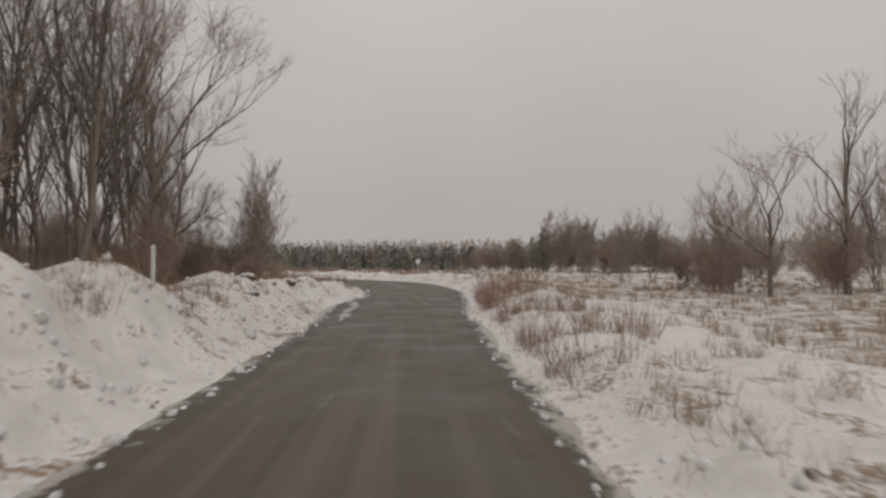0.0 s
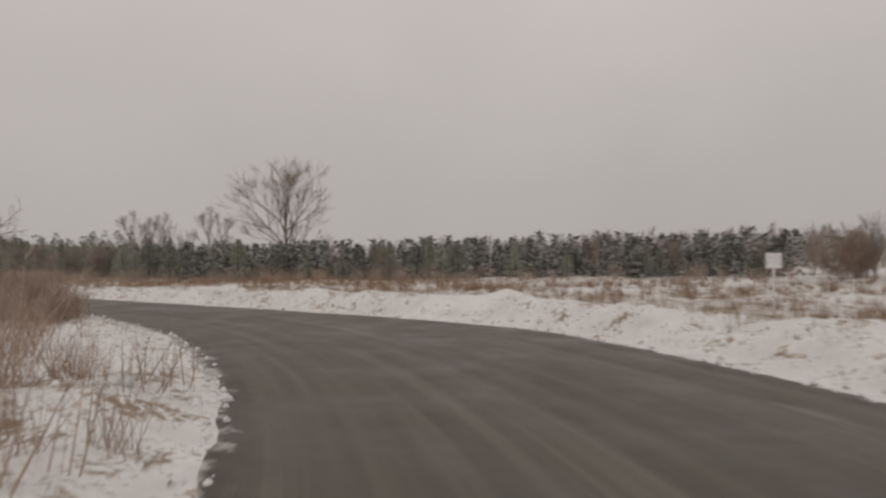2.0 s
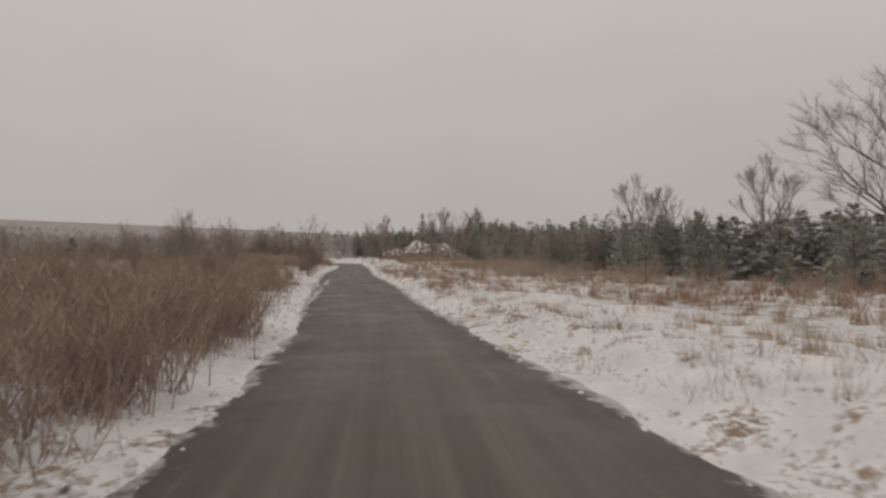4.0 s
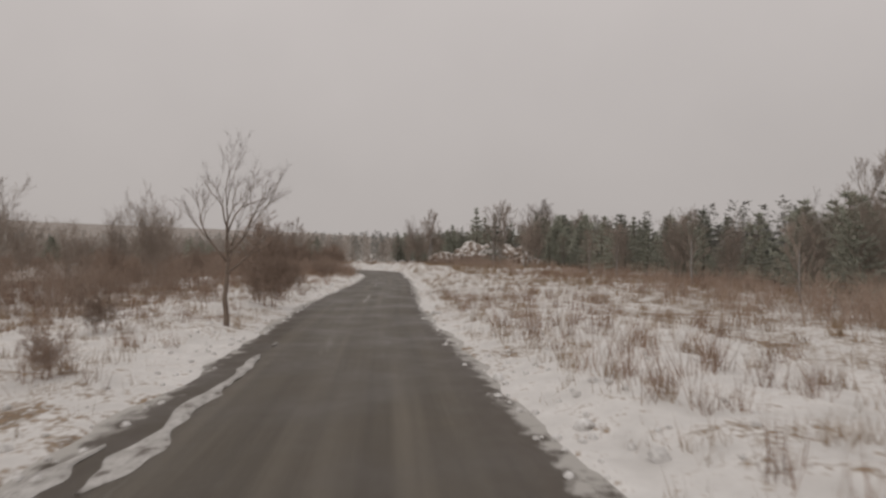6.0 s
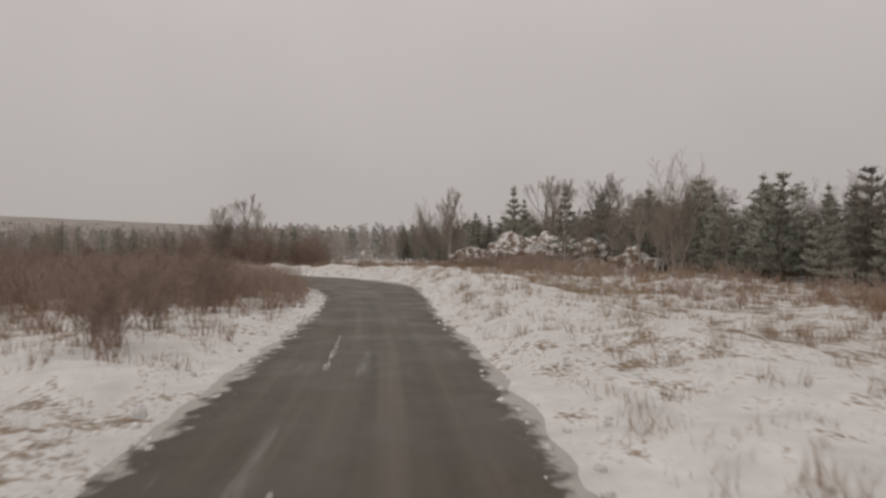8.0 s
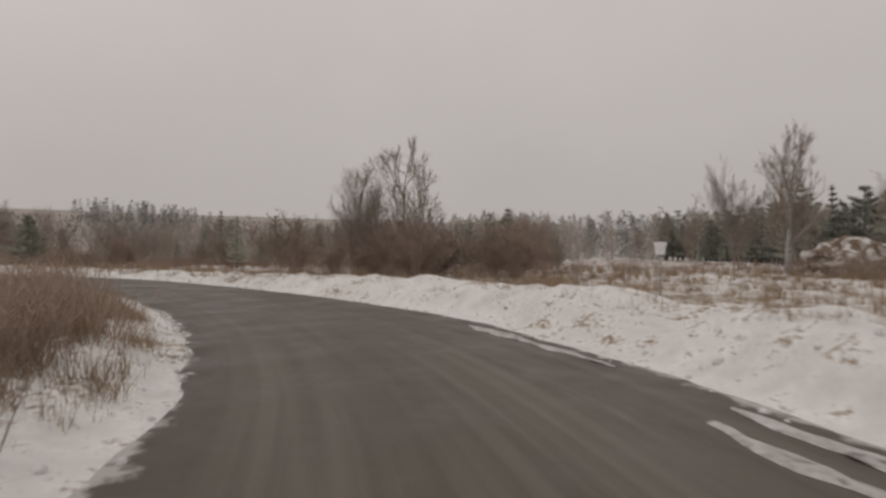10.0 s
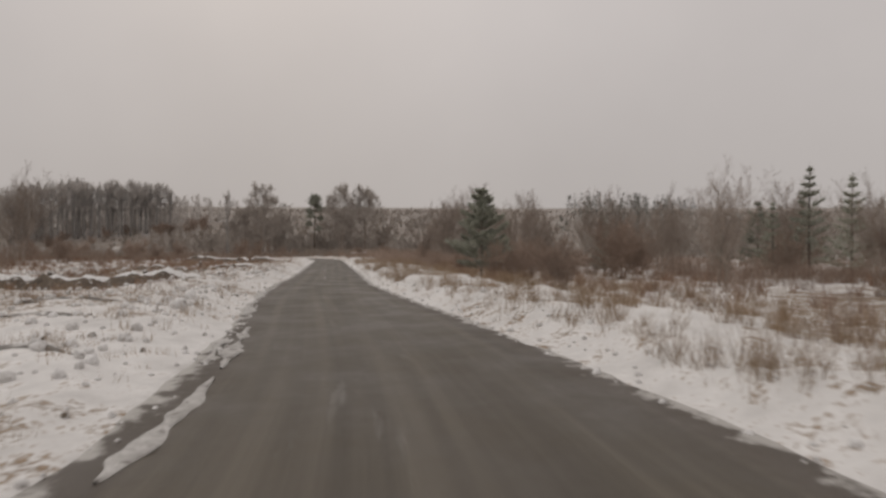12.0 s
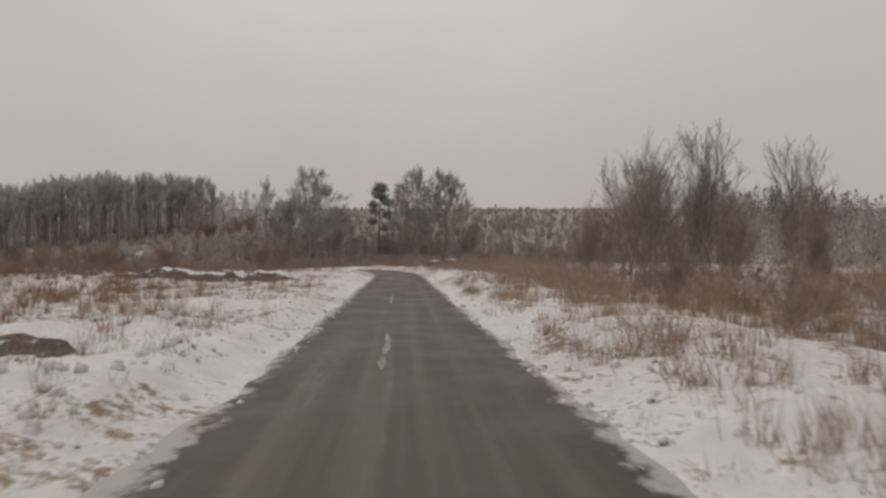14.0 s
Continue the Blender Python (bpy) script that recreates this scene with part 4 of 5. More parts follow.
tall_pine = layered_pine(15.8, ((15.0, 0.0, 0.1, 1.0), (14.2, 2.2, 0.8, 1.1), (13.9, 5.0, 0.9, 1.1), (13.0, 0.6, 1.3, 1.0), (12.4, 3.6, 1.5, 1.0), (11.2, 2.6, 2.0, 1.1), (10.8, 5.6, 1.9, 1.0), (9.4, 0.4, 2.3, 1.1), (8.8, 3.0, 2.0, 0.9), (7.4, 5.9, 1.9, 0.9), (6.2, 2.4, 1.6, 0.8)))
stand(tall_pine, -273.3, -101.5, 0.0)
for i in range(110):                       # the birch grove on the rise
    a = rng.random()
    x, y = -196 - 62 * a + rng.uniform(-2, 2), -182 + 9 * a + rng.uniform(-9, 6)
    plant(PALE[i % 2], x, y, rng.random() * 6.28, rng.uniform(0.93, 1.06), 0.8 + 0.35 * math.sin(math.pi * (0.12 + 0.76 * a)))
for i in range(30):
    plant(SHRUB[i % 2], -190 - 75 * rng.random(), -160 - 12 * rng.random(), rng.random() * 6.28, rng.uniform(0.9, 1.6))


# ---- woods in the distance ----
def far_woods(seed, count, line, depth, tall, mat, conifer):
    """Woods too far off to count, along a line in the plan: many thin upright shreds gathered into crowns."""
    r = np.random.default_rng(seed)
    xs, ys = zip(*line)
    ts = np.linspace(0, 1, len(line))
    tris = []
    for _ in range(count):
        t = r.random()
        x, y = np.interp(t, ts, xs) + r.uniform(-depth, depth), np.interp(t, ts, ys) + r.uniform(-depth, depth)
        if not clear_of_road(x, y, 3.0):
            continue
        z0 = land(x, y) - 0.4
        h = tall * r.uniform(0.65, 1.15)
        n = 120
        q = r.random(n) ** 0.8
        wide = h * (0.28 * (1 - q) ** 0.7 + 0.02 if conifer else 0.22 * np.sin(np.pi * (0.12 + 0.85 * q)))
        a, rad = r.random(n) * 6.283, np.sqrt(r.random(n)) * wide
        c = np.stack([x + np.cos(a) * rad, y + np.sin(a) * rad, z0 + h * q], 1)
        d = np.stack([r.normal(0, 0.35, n), r.normal(0, 0.35, n), np.full(n, 0.2 if conifer else 0.9)], 1) * r.uniform(0.6, 1.6, (n, 1)) * min(1.0, h / 6)
        e = np.stack([np.cos(a + 1.5), np.sin(a + 1.5), r.normal(0, 0.3, n)], 1) * (0.28 if conifer else 0.1)
        tris.append(np.stack([c - e, c + e, c + d], 1))
    return tri_mesh("far_woods", np.concatenate(tris), mat)


# haze here comes from the pale needle and twig colours
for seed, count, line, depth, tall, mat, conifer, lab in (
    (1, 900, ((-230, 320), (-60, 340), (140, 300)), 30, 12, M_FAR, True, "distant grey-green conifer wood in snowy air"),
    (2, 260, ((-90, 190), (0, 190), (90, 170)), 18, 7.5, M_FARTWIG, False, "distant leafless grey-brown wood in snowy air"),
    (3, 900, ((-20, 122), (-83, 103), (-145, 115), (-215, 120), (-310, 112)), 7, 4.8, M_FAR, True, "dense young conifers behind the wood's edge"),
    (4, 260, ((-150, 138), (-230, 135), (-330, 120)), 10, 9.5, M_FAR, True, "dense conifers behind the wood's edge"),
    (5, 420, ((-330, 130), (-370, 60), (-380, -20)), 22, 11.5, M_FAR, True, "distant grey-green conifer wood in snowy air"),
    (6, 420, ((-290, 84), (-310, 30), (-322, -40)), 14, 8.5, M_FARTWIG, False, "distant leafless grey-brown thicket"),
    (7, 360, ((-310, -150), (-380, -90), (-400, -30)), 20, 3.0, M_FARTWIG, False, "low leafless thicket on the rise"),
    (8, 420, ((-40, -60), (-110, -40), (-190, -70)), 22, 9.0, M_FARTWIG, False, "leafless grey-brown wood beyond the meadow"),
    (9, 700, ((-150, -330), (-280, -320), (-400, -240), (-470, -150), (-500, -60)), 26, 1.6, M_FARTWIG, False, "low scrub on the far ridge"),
    (10, 260, ((-170, -170), (-205, -190), (-270, -185)), 10, 9.0, M_HAZEPALE, False, "leafless thicket behind the birch grove"),
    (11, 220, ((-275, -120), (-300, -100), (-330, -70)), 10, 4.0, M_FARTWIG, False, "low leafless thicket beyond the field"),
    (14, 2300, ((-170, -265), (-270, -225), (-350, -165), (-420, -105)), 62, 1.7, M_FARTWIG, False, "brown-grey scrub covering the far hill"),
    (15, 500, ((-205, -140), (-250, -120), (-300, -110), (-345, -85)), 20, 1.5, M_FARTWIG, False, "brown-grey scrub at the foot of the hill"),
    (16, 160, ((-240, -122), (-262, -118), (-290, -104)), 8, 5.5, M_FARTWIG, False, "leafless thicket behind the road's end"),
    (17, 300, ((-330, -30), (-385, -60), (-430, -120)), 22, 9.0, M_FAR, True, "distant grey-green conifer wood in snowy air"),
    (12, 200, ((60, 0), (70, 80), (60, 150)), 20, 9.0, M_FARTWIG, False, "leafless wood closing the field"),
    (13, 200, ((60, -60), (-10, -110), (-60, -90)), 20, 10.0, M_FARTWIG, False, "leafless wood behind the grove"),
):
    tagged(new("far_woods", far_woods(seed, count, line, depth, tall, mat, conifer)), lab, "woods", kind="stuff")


# ---- red-brown scrub, too dense to count ----
def scrub_mesh(seed, clumps, line, depth, tall, mat, stems=34):
    """Twiggy bushes scattered along a line in the plan: stems that fan out from the root, with side twigs."""
    r = np.random.default_rng(seed)
    xs, ys = zip(*line)
    ts = np.linspace(0, 1, len(line))
    tris = []
    for _ in range(clumps):
        t = r.random()
        x, y = np.interp(t, ts, xs) + r.normal(0, depth), np.interp(t, ts, ys) + r.normal(0, depth)
        if not clear_of_road(x, y, 1.0):
            continue
        c = np.array((x, y, ground_z(x, y) - 0.05))
        h = tall * r.uniform(0.45, 1.1) * r.uniform(0.75, 1.1, (stems, 1))
        foot = c + np.concatenate([r.normal(0, 0.3, (stems, 2)), np.zeros((stems, 1))], 1)
        d = np.concatenate([r.normal(0, 0.34, (stems, 2)), np.ones((stems, 1))], 1) * h
        a = r.random(stems) * 6.283
        w = np.stack([np.cos(a), np.sin(a), np.zeros(stems)], 1) * (0.026 if mat is M_SCRUB else 0.011)
        tris.append(np.stack([foot - w, foot + w, foot + d], 1))
        for k in range(4):
            root = foot + d * r.uniform(0.2, 0.85, (stems, 1))
            side = np.concatenate([r.normal(0, 0.5, (stems, 2)), r.uniform(0.2, 0.9, (stems, 1))], 1) * h * 0.3
            tris.append(np.stack([root - w * 0.6, root + w * 0.6, root + side], 1))
    return tri_mesh("scrub", np.concatenate(tris), mat)


for seed, clumps, line, depth, tall, mat, lab in (
    (1, 330, ((-24, 34), (-27, 44), (-36, 50), (-52, 54), (-66, 56)), 3.2, 1.9, M_SHRUB, "dense red-brown scrub inside the bend"),
    (2, 260, ((-30, 34), (-42, 42), (-60, 48), (-84, 54)), 4.5, 2.3, M_SHRUB, "dense red-brown scrub inside the bend"),
    (3, 260, ((-20, 111), (-60, 96), (-83, 88), (-100, 86), (-125, 96), (-168, 99), (-186, 97)), 2.2, 1.7, M_SHRUB, "red-brown scrub along the wood's edge"),
    (4, 300, ((-84, 56), (-120, 56), (-150, 60), (-178, 56)), 4.5, 2.2, M_SHRUB, "red-brown scrub beyond the snowy meadow"),
    (5, 300, ((-148, 70), (-160, 69), (-170, 66), (-178, 60), (-184, 52)), 3.4, 1.8, M_SHRUB, "tall red-brown scrub inside the bend"),
    (6, 300, ((-150, 62), (-166, 58), (-176, 48)), 5.0, 2.4, M_SHRUB, "tall red-brown scrub inside the bend"),
    (12, 320, ((-38, 53), (-46, 57), (-58, 59), (-72, 61), (-84, 63)), 1.7, 1.35, M_SHRUB, "red-brown scrub close to the road"),
    (13, 160, ((-150, 73), (-162, 72), (-171, 68), (-178, 63)), 1.6, 1.4, M_SHRUB, "red-brown scrub close to the road"),
    (14, 700, ((-180, -70), (-225, -90), (-265, -84), (-300, -84), (-330, -60)), 11, 2.0, M_SCRUB, "grey-brown scrub over the far field"),
    (16, 210, ((-44, 59.8), (-50, 61.2), (-57, 62.3), (-64, 63.2)), 1.0, 1.9, M_SHRUB, "tall red-brown scrub thick inside the bend"),
    (17, 90, ((-38.5, 57.6), (-42, 59.2), (-46, 60.4)), 0.6, 1.5, M_SHRUB, "red-brown scrub thinning out towards the bend"),
    (15, 220, ((-38, 50), (-46, 55), (-58, 56), (-70, 58)), 2.4, 2.1, M_SHRUB, "tall red-brown scrub thick inside the bend"),
    (7, 260, ((-188, 98), (-198, 103), (-208, 100), (-216, 97)), 2.2, 2.2, M_SHRUB, "red-brown scrub round the snowy heaps"),
    (8, 300, ((-212, 76), (-222, 60), (-236, 40), (-244, 20), (-250, 0)), 5.0, 1.8, M_SHRUB, "red-brown scrub across the field"),
    (9, 320, ((-236, 8), (-246, -14), (-258, -40), (-276, -74)), 5.0, 1.7, M_SHRUB, "red-brown scrub beside the last straight"),
    (10, 340, ((-190, -24), (-214, -46), (-240, -70), (-258, -92)), 6.0, 1.8, M_SHRUB, "red-brown scrub beyond the open ground"),
    (11, 600, ((-180, -120), (-230, -140), (-280, -150), (-330, -130)), 14, 2.6, M_SCRUB, "grey-brown scrub on the rise"),
):
    tagged(new("scrub", scrub_mesh(seed, clumps, line, depth, tall, mat)), lab, "scrub", kind="stuff")


# ---- dead grass and weeds ----
def grass_mesh(name, seed, clumps, zone, blades, tall, mat, spread=0.11):
    """Dry blades in clumps over a zone: s from, to, and metres outside the road's edge from, to; negative sides lie left."""
    r = np.random.default_rng(seed)
    tris = []
    made = 0
    s0, s1, e0, e1 = zone
    while made < clumps:
        s = r.uniform(s0, s1)
        e = e0 + (e1 - e0) * r.random() ** 1.4
        l = float(table(LEFT, s)) + e if e < 0 else float(table(RIGHT, s)) + e
        if lump(s, l, 3.0, seed) + 0.5 * lump(s, l, 0.9, seed + 3) < r.uniform(-0.45, 0.35):
            made += 0.15
            continue
        made += 1
        p = place(s, l)
        c = np.array((p.x, p.y, ground_at(p.x, p.y, s, l) - 0.04))
        n = max(4, int(blades * r.uniform(0.5, 1.3)))
        h = tall * r.uniform(0.4, 1.15, (n, 1)) * (0.75 + 0.5 * lump(s, l, 5, seed + 1))
        foot = c + np.concatenate([r.normal(0, spread, (n, 2)), np.zeros((n, 1))], 1)
        d = np.concatenate([r.normal(0, 0.3, (n, 2)), np.ones((n, 1))], 1) * h
        a = r.random(n) * 6.283
        w = np.stack([np.cos(a), np.sin(a), np.zeros(n)], 1) * (0.005 + 0.0004 * abs(e))
        tris.append(np.stack([foot - w, foot + w, foot + d], 1))
    return tri_mesh(name, np.concatenate(tris), mat)


TAN, STEMS, REED = "dry tan grass poking through snow", "dead brown weeds standing in snow", "tall dead red-brown weeds thick beside the road"
for i, (zone, clumps, blades, tall, mat, lab) in enumerate((
    ((2, 18, -8, -1.5), 420, 14, 0.7, M_WEED, STEMS),
    ((0, 45, -9, -1.5), 700, 16, 0.5, M_GRASS, TAN),
    ((0, 345, -3.5, -0.5), 1500, 12, 0.3, M_GRASS, TAN),
    ((0, 345, 0.5, 3.5), 1500, 12, 0.3, M_GRASS, TAN),
    ((10, 34, 0.5, 3.5), 170, 24, 1.35, M_WEED, STEMS),
    ((0, 40, 1.0, 26), 800, 20, 0.7, M_GRASS, TAN),
    ((34, 110, 1.6, 40), 1500, 20, 0.6, M_GRASS, TAN),
    ((60, 118, 8, 26), 900, 20, 0.8, M_WEED, STEMS),
    ((30, 60, -16, -0.8), 900, 24, 1.0, M_WEED, REED),
    ((50, 110, -26, -1.6), 1700, 24, 0.95, M_WEED, REED),
    ((84, 128, -5, -0.8), 420, 20, 0.5, M_GRASS, TAN),
    ((118, 190, -24, -1.0), 1700, 22, 0.8, M_WEED, STEMS),
    ((120, 190, -10, -0.8), 700, 22, 0.45, M_GRASS, TAN),
    ((112, 150, 1.2, 7), 200, 24, 0.95, M_WEED, STEMS),
    ((112, 190, 1.0, 34), 2000, 20, 0.6, M_GRASS, TAN),
    ((150, 196, 12, 30), 400, 20, 0.9, M_WEED, STEMS),
    ((184, 226, -26, -1.2), 1500, 24, 1.5, M_WEED, REED),
    ((194, 226, -4, -0.5), 520, 24, 0.95, M_GRASS, TAN),
    ((222, 246, -9, -0.7), 650, 26, 0.75, M_GRASS, TAN),
    ((190, 245, 1.4, 9), 500, 16, 0.5, M_GRASS, TAN),
    ((190, 250, 6, 40), 1800, 22, 0.9, M_GRASS, TAN),
    ((245, 330, 0.9, 12), 1600, 24, 0.85, M_GRASS, TAN),
    ((245, 400, 6, 40), 1600, 24, 1.1, M_WEED, STEMS),
    ((262, 330, -14, -1.0), 1200, 18, 0.5, M_GRASS, TAN),
    ((288, 345, -16, -1.5), 420, 20, 0.75, M_WEED, STEMS),
    ((276, 420, -40, -3), 1900, 22, 0.9, M_WEED, STEMS),
)):
    tagged(new("dry_grass", grass_mesh("dry_grass", 100 + i, clumps, zone, blades, tall, mat)), lab, "grass", kind="stuff")
bank_weeds = (((160, 250, 40, 80), 900), ((250, 400, 30, 70), 900), ((100, 190, 26, 40), 500))
for i, (zone, clumps) in enumerate(bank_weeds):
    tagged(new("dry_grass", grass_mesh("dry_grass", 200 + i, clumps, zone, 22, 1.0, M_WEED, 0.4)), STEMS, "grass", kind="stuff")


# ---- snow clods, rubble and heaps ----
def clod_mesh(seed, count, zone, size):
    r = random.Random(seed)
    bm = bmesh.new()
    bmesh.ops.create_icosphere(bm, subdivisions=1, radius=1)
    bv, bf = [w.co.copy() for w in bm.verts], [tuple(w.index for w in fc.verts) for fc in bm.faces]
    bm.free()
    vs, fs = [], []
    for _ in range(count):
        s = r.uniform(zone[0], zone[1])
        e = zone[2] + (zone[3] - zone[2]) * r.random() ** 1.5
        l = float(table(LEFT, s)) + e if zone[3] <= 0 else float(table(RIGHT, s)) + e
        k = size * r.uniform(0.35, 1.2) * (1.8 if r.random() < 0.08 else 1)
        p = place(s, l)
        p.z = max(ground_at(p.x, p.y, s, l), 0.0) + k * 0.2
        base = len(vs)
        rot = Euler((r.random() * 6, r.random() * 6, r.random() * 6)).to_matrix()
        vs += [p + (rot @ w) * k * (1 + 0.5 * noise.noise(w * 1.4 + p)) for w in bv]
        fs += [tuple(i + base for i in fc) for fc in bf]
    return mesh_from("snow_clods", vs, fs, M_CLOD, True)


for i, zone in enumerate(((256, 312, -1.5, -20), (0, 36, -0.5, -7), (0, 60, 0.4, -4.5), (60, 130, 0.2, -2.5), (130, 240, 0.2, -2.2), (240, 320, 0.3, -3.5), (0, 60, -0.3, 3.5), (60, 130, -0.2, 3.0), (130, 240, -0.3, 3.5), (240, 320, -0.2, 2.5))):
    tagged(new("snow_clods", clod_mesh(3 + i, (900, 260)[i] if i < 2 else 520, zone, (0.13, 0.1)[i] if i < 2 else 0.06)), "lumpy dirty snow thrown along the road's edge", "snow", kind="stuff")


def blob(name, size, seed, mat, detail=3, rough=(0.35, 0.18)):
    bm = bmesh.new()
    bmesh.ops.create_icosphere(bm, subdivisions=detail, radius=1)
    for w in bm.verts:
        k = 1 + rough[0] * noise.noise(w.co * 1.5 + Vector((seed, 0, 0))) + rough[1] * noise.noise(w.co * 4.2 + Vector((0, seed, 0)))
        w.co = Vector((w.co.x * size[0], w.co.y * size[1], w.co.z * size[2])) * k
    me = bpy.data.meshes.new(name)
    bm.to_mesh(me)
    bm.free()
    me.materials.append(mat)
    me.polygons.foreach_set("use_smooth", [True] * len(me.polygons))
    return me


def rubble(seed, size):
    """A broken lump of earth or concrete with snow lying on it."""
    top = tagged(new("rubble_lump", blob("rubble_lump", (size, size * 0.7, size * 0.5), seed, M_EARTH, 3, (0.5, 0.25))), "dark lump of rubble capped with snow on the bank", "rubble", "rubble on the bank")
    part("snow_cap", blob("snow_cap", (size * 0.95, size * 0.68, size * 0.3), seed + 7, M_SNOWLUMP, 3, (0.3, 0.1)), top, "rounded cap of fresh snow", Matrix.Translation((0.03, 0.02, size * 0.3)))
    return top


for i, (s, l, size) in enumerate(((24, -6.2, 0.42), (26.5, -6.0, 0.5), (21.5, -5.6, 0.3), (20.2, -5.2, 0.26), (22.5, -7.0, 0.3), (28, -5.4, 0.35), (30, -5.8, 0.28), (27.2, -7.2, 0.34))):
    p = place(s, l)
    stand(rubble(i + 1.0, size), p.x, p.y, i * 1.3)


def mound(name, size, seed, label):
    me = blob(name, size, seed, M_HEAP, 5, (0.42, 0.22))
    return tagged(new(name, me), label, "mound", "snowy earth mounds")


for x, y, size, seed in ((-213, 105, (7, 5, 4.4), 3.0), (-207, 108, (6, 4.5, 4.0), 4.0), (-202, 111, (5, 4, 3.4), 6.0), (-218, 100.5, (5.5, 4, 2.8), 5.0), (-175, 103, (2.6, 2.2, 2.0), 1.0)):
    stand(mound("snow_mound", size, seed, "large snow-covered earth mound before the pine wood"), x, y, seed)


# ---- the open ground left of the last straight: earth banks and a rutted track ----
def earth_bank(a, b, width, height, seed):
    """A long low bank of dark soil, with a snow crest as its part."""
    a, b = Vector(a), Vector(b)
    n = int((b - a).length / 0.25)
    side = Vector((-(b - a).y, (b - a).x)).normalized()
    v, w = [], []
    cross = np.linspace(-1, 1, 11)
    for i in range(n + 1):
        t = i / n
        c = a.lerp(b, t) + side * 0.25 * lump(t * 9, seed, 1.0, seed)
        k = min(1, 5 * t, 5 * (1 - t)) * (1 + 0.4 * lump(t * 17, seed, 1.0, seed + 4))
        z0 = ground_z(c.x, c.y)
        for u in cross:
            q = c + side * u * width * 0.5
            h = height * k * smooth(-1, -0.3, u) * (1 - smooth(0.2, 1, u)) * (1 + 0.55 * lump(q.x, q.y, 0.35, seed) + 0.45 * lump(q.x, q.y, 0.9, seed + 3))
            v.append(Vector((q.x, q.y, z0 - 0.12 + h)))
            if u >= -0.45:
                w.append(Vector((q.x, q.y, z0 - 0.12 + h + 0.05 * (1 if -0.3 < u < 0.95 else -1) + 0.04 * lump(q.x, q.y, 0.5, seed + 1))))
    m, mw = len(cross), int((cross >= -0.45).sum())
    top = tagged(new("earth_bank", mesh_from("earth_bank", v, [(j * m + i, j * m + i + 1, (j + 1) * m + i + 1, (j + 1) * m + i) for j in range(n) for i in range(m - 1)], M_EARTH, True)), "dark soil wall of a roadside ditch with snow on its brow", "bank", "earth banks")
    part("snow_crest", mesh_from("snow_crest", w, [(j * mw + i, j * mw + i + 1, (j + 1) * mw + i + 1, (j + 1) * mw + i) for j in range(n) for i in range(mw - 1)], M_SNOWLUMP, True), top, "snow lying along the bank's crest")


for a, b, width, height, seed in (((-198, 7), (-211.6, 15.6), 3.4, 0.5, 1.0), ((-210.5, -8.6), (-221, -1.2), 2.6, 0.36, 2.0), ((-223.5, -43.5), (-233.5, -27), 3.0, 0.5, 4.0)):
    earth_bank(a, b, width, height, seed)
for x, y, size in ((-206, 5, 0.22), (-213, 10, 0.3), (-204, 11, 0.25), (-215, 6, 0.2), (-209, 24, 0.2)):
    stand(rubble(x * 0.37, size), x, y, x)


def stump(seed, height, radius):
    """A splintered stump: flared foot, ragged top, snow lying on it."""
    r = random.Random(seed)
    n, v = 14, []
    for j in range(6):
        t = j / 5
        for i in range(n):
            a = 6.283 * i / n
            k = radius * (1 + 0.9 * (1 - t) ** 3 * (0.6 + 0.4 * math.sin(5 * a + seed)) - 0.25 * t) * (1 + 0.08 * r.uniform(-1, 1))
            v.append(Vector((math.cos(a) * k + 0.12 * t * height, math.sin(a) * k, height * t * (1 if j < 5 else r.uniform(0.8, 1.2)) - 0.1)))
    v.append(Vector((0.12 * height, 0, height * 0.86)))
    f = [(j * n + i, j * n + (i + 1) % n, (j + 1) * n + (i + 1) % n, (j + 1) * n + i) for j in range(5) for i in range(n)] + [(5 * n + i, 5 * n + (i + 1) % n, 6 * n) for i in range(n)]
    top = tagged(new("tree_stump", mesh_from("tree_stump", v, f, M_BARK, True)), "dark broken tree stump standing in the snow", "stump", "tree stumps")
    part("snow_cap", blob("snow_cap", (radius * 0.75, radius * 0.7, 0.06), seed, M_SNOWLUMP, 2), top, "thin cap of snow", Matrix.Translation((0.12 * height, 0, height * 0.92)))
    return top


for i, (x, y, h, w) in enumerate(((-208.6, 10.7, 0.7, 0.17), (-216.8, -7.6, 0.6, 0.16), (-204.6, 2.8, 0.6, 0.17), (-211.5, 6.5, 0.35, 0.15))):
    stand(stump(i + 2, h, w), x, y, i * 1.7)


def rut(a, b, width, seed):
    """A muddy wheel rut pressed into the snow."""
    a, b = Vector(a), Vector(b)
    n = int((b - a).length / 0.3)
    side = Vector((-(b - a).y, (b - a).x)).normalized()
    v = []
    for i in range(n + 1):
        t = i / n
        c = a.lerp(b, t) + side * 0.5 * lump(t * 5, seed, 1.0, seed)
        w = width * (0.6 + 0.8 * abs(lump(t * 16, seed, 1.0, seed + 2))) * min(1, 8 * t + 0.1, 8 * (1 - t) + 0.1)
        for u in (-0.5, -0.25, 0.0, 0.25, 0.5):
            q = c + side * u * w
            v.append(Vector((q.x, q.y, ground_z(q.x, q.y) + 0.03 - 0.03 * (abs(u) > 0.4))))
    return mesh_from("wheel_rut", v, [(j * 5 + i, j * 5 + i + 1, j * 5 + 6 + i, j * 5 + 5 + i) for j in range(n) for i in range(4)], M_MUD, True)


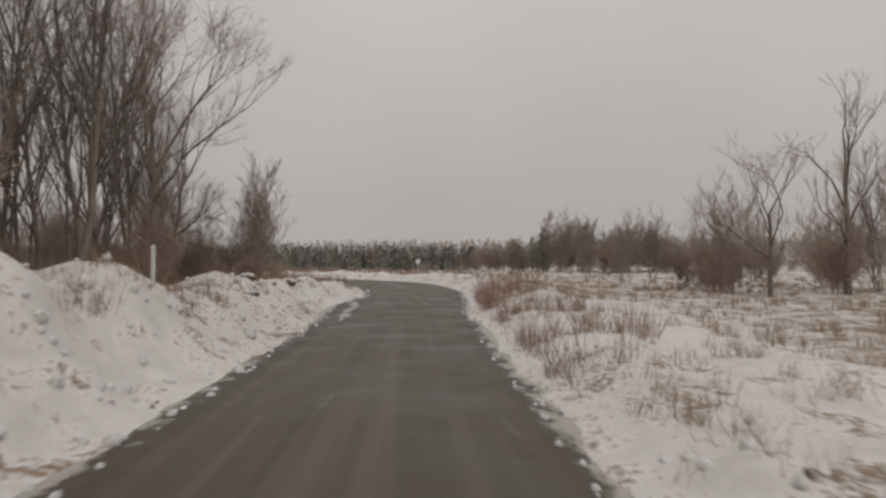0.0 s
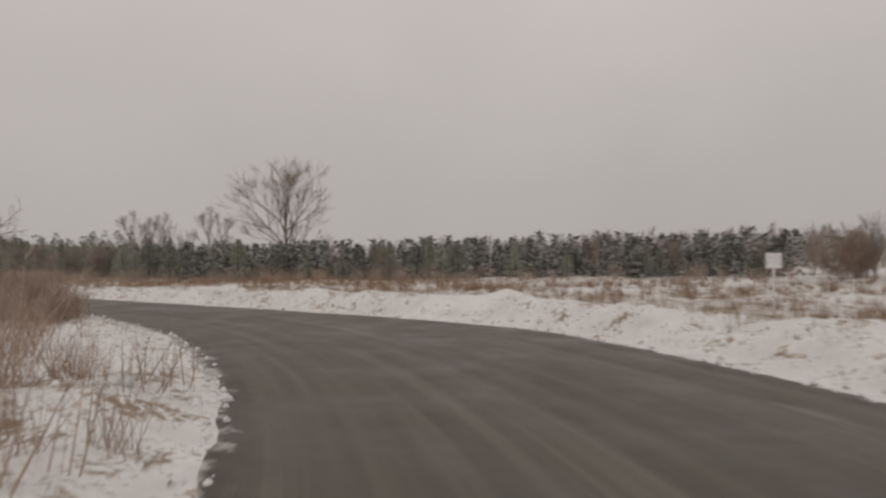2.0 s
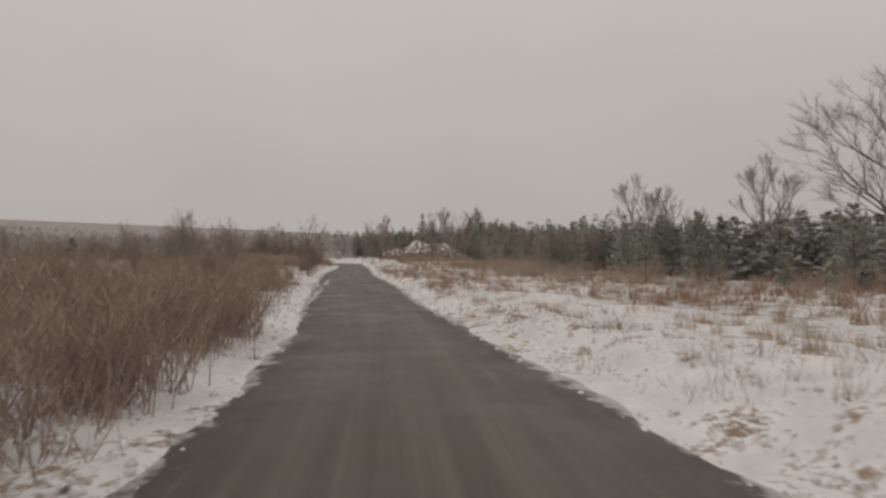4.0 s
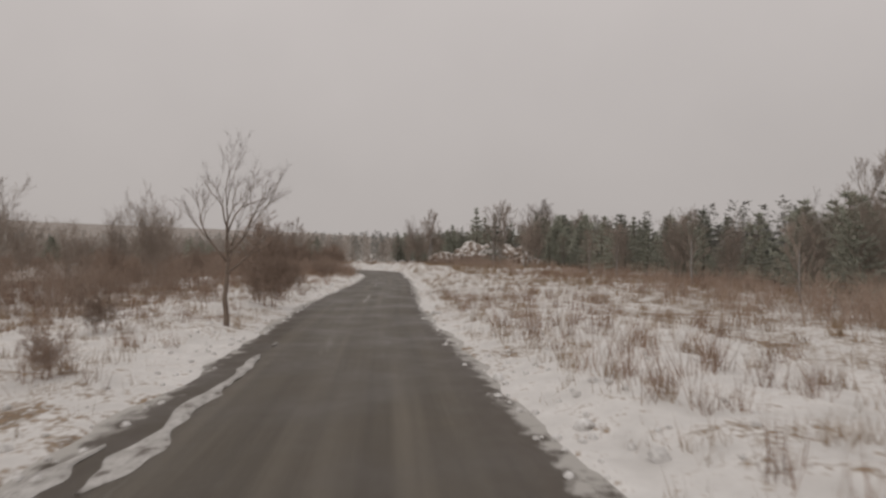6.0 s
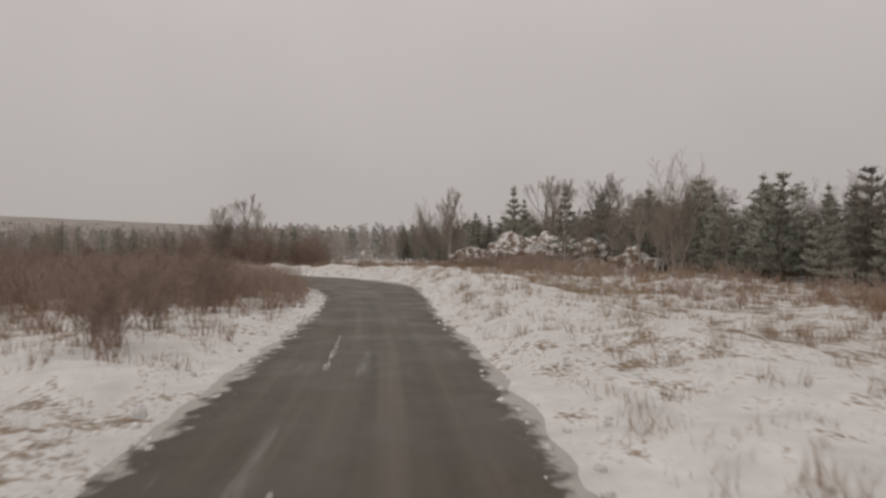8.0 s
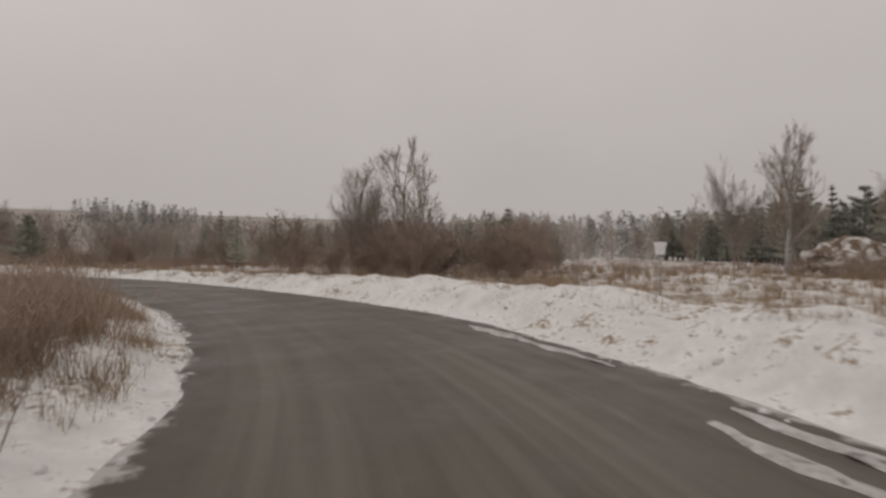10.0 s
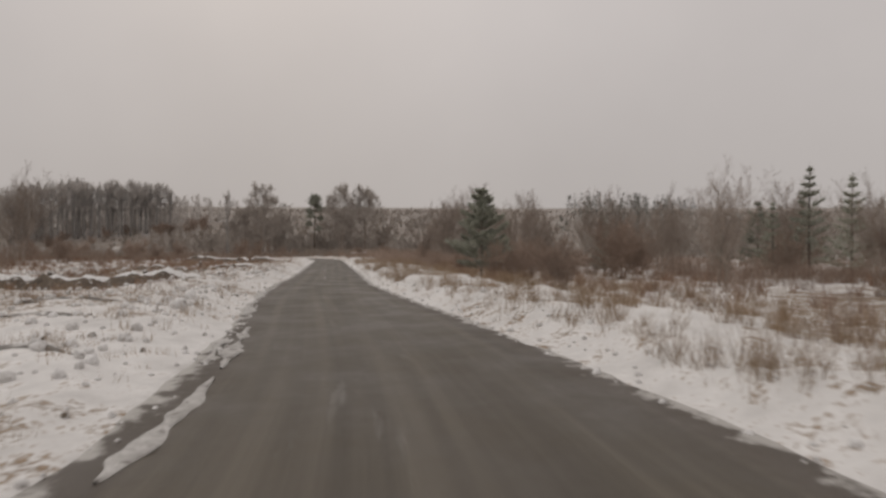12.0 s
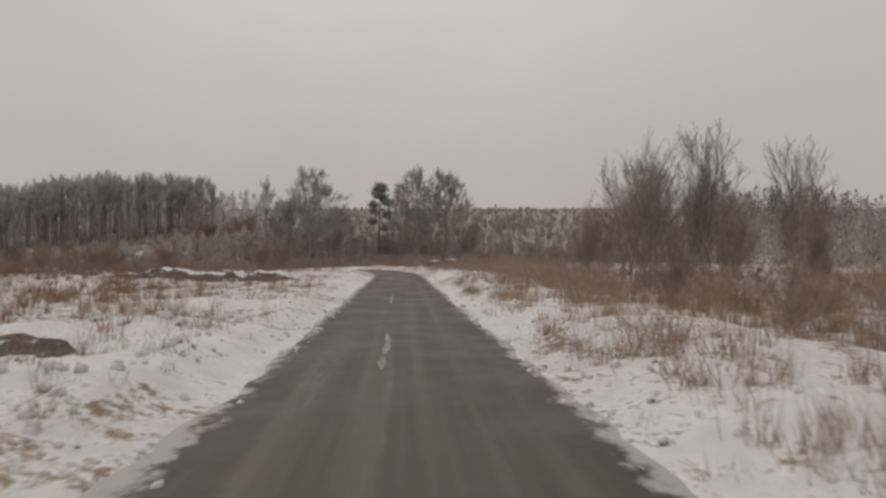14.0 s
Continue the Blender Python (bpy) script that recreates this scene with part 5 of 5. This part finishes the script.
for i, (a, b, w) in enumerate((((-200.5, 37), (-188, 24), 0.9), ((-202.2, 36), (-190, 21), 0.9), ((-203, 31), (-193, 17), 0.6), ((-196, 49), (-184, 40), 1.4), ((-205, 27), (-197, 16), 0.5), ((-213, 11), (-205, -4), 0.6), ((-216, 5), (-208, -6), 0.6))):
    tagged(new("wheel_rut", rut(a, b, w, i + 1.0)), "muddy wheel rut across the trampled snow", "track", kind="stuff")


# ---- road signs and the marker post ----
def box(name, lo, hi, mat, bevel=0.0):
    bm = bmesh.new()
    bmesh.ops.create_cube(bm, size=1)
    for w in bm.verts:
        w.co = Vector([lo[i] + (w.co[i] + 0.5) * (hi[i] - lo[i]) for i in range(3)])
    if bevel:
        bmesh.ops.bevel(bm, geom=bm.edges[:], offset=bevel, segments=2, affect="EDGES")
    me = bpy.data.meshes.new(name)
    bm.to_mesh(me)
    bm.free()
    me.materials.append(mat)
    return me


def sign(label, post_h, post_mat, plate):
    """A thin post with a flat plate, seen from behind or covered in snow."""
    top = tagged(new("road_sign"), label, "sign", "roadside signs")
    part("post", mesh_from("post", *tube([(0, 0, -0.4), (0.01, 0, post_h * 0.5), (0.0, 0.0, post_h)], [0.035, 0.033, 0.032], 10), post_mat, True), top, "thin weathered post")
    w, h, taper = plate
    pts = [(-w / 2 * taper, 0), (w / 2 * taper, 0), (w / 2, h), (-w / 2, h)]
    z0 = post_h - h + 0.04
    v = [Vector((x, y, z0 + z)) for y in (-0.05, -0.04) for x, z in pts]
    part("plate", mesh_from("plate", v, [(3, 2, 1, 0), (4, 5, 6, 7)] + [(i, (i + 1) % 4, 4 + (i + 1) % 4, 4 + i) for i in range(4)], M_PLATE), top, "pale snow-crusted plate")
    part("clamp", box("clamp", (-0.05, -0.042, post_h - h * 0.5 - 0.02), (0.05, 0.04, post_h - h * 0.5 + 0.02), M_POST, 0.006), top)
    return top


stand(sign("white roadside sign on a pale post in the snow bank", 1.95, M_PLATE, (0.5, 0.5, 1.0)), -18.2, 70, 0.5)
stand(sign("small pale roadside sign on a thin post in the snow", 2.0, M_POST, (0.42, 0.42, 0.7)), -187.2, 79.5, 1.5)
stand(tagged(new("marker_post", box("marker_post", (-0.06, -0.04, -0.5), (0.06, 0.04, 1.35), M_PLATE, 0.012)), "white roadside marker post standing in the snow bank", "post"), -13.2, 17.3, 0.3)
for x, y, z in ((-262, -60, 0), (-268, -66, 0)):   # snow-roofed timber stacks beside the far road
    pile = tagged(new("timber_stack"), "low stack of dark boards under snow", "stack", "timber stacks")
    for k in range(4):
        part("board", box("board", (-2.2 + 0.1 * (k % 2), -0.8, 0.18 * k), (2.2 - 0.12 * (k % 3), 0.8, 0.18 * k + 0.14), M_EARTH, 0.02), pile)
    part("snow_cap", blob("snow_cap", (2.1, 0.8, 0.2), x * 0.1, M_SNOWLUMP), pile, "flat cap of snow", Matrix.Translation((0, 0, 0.74)))
    stand(pile, x, y, 0.8)
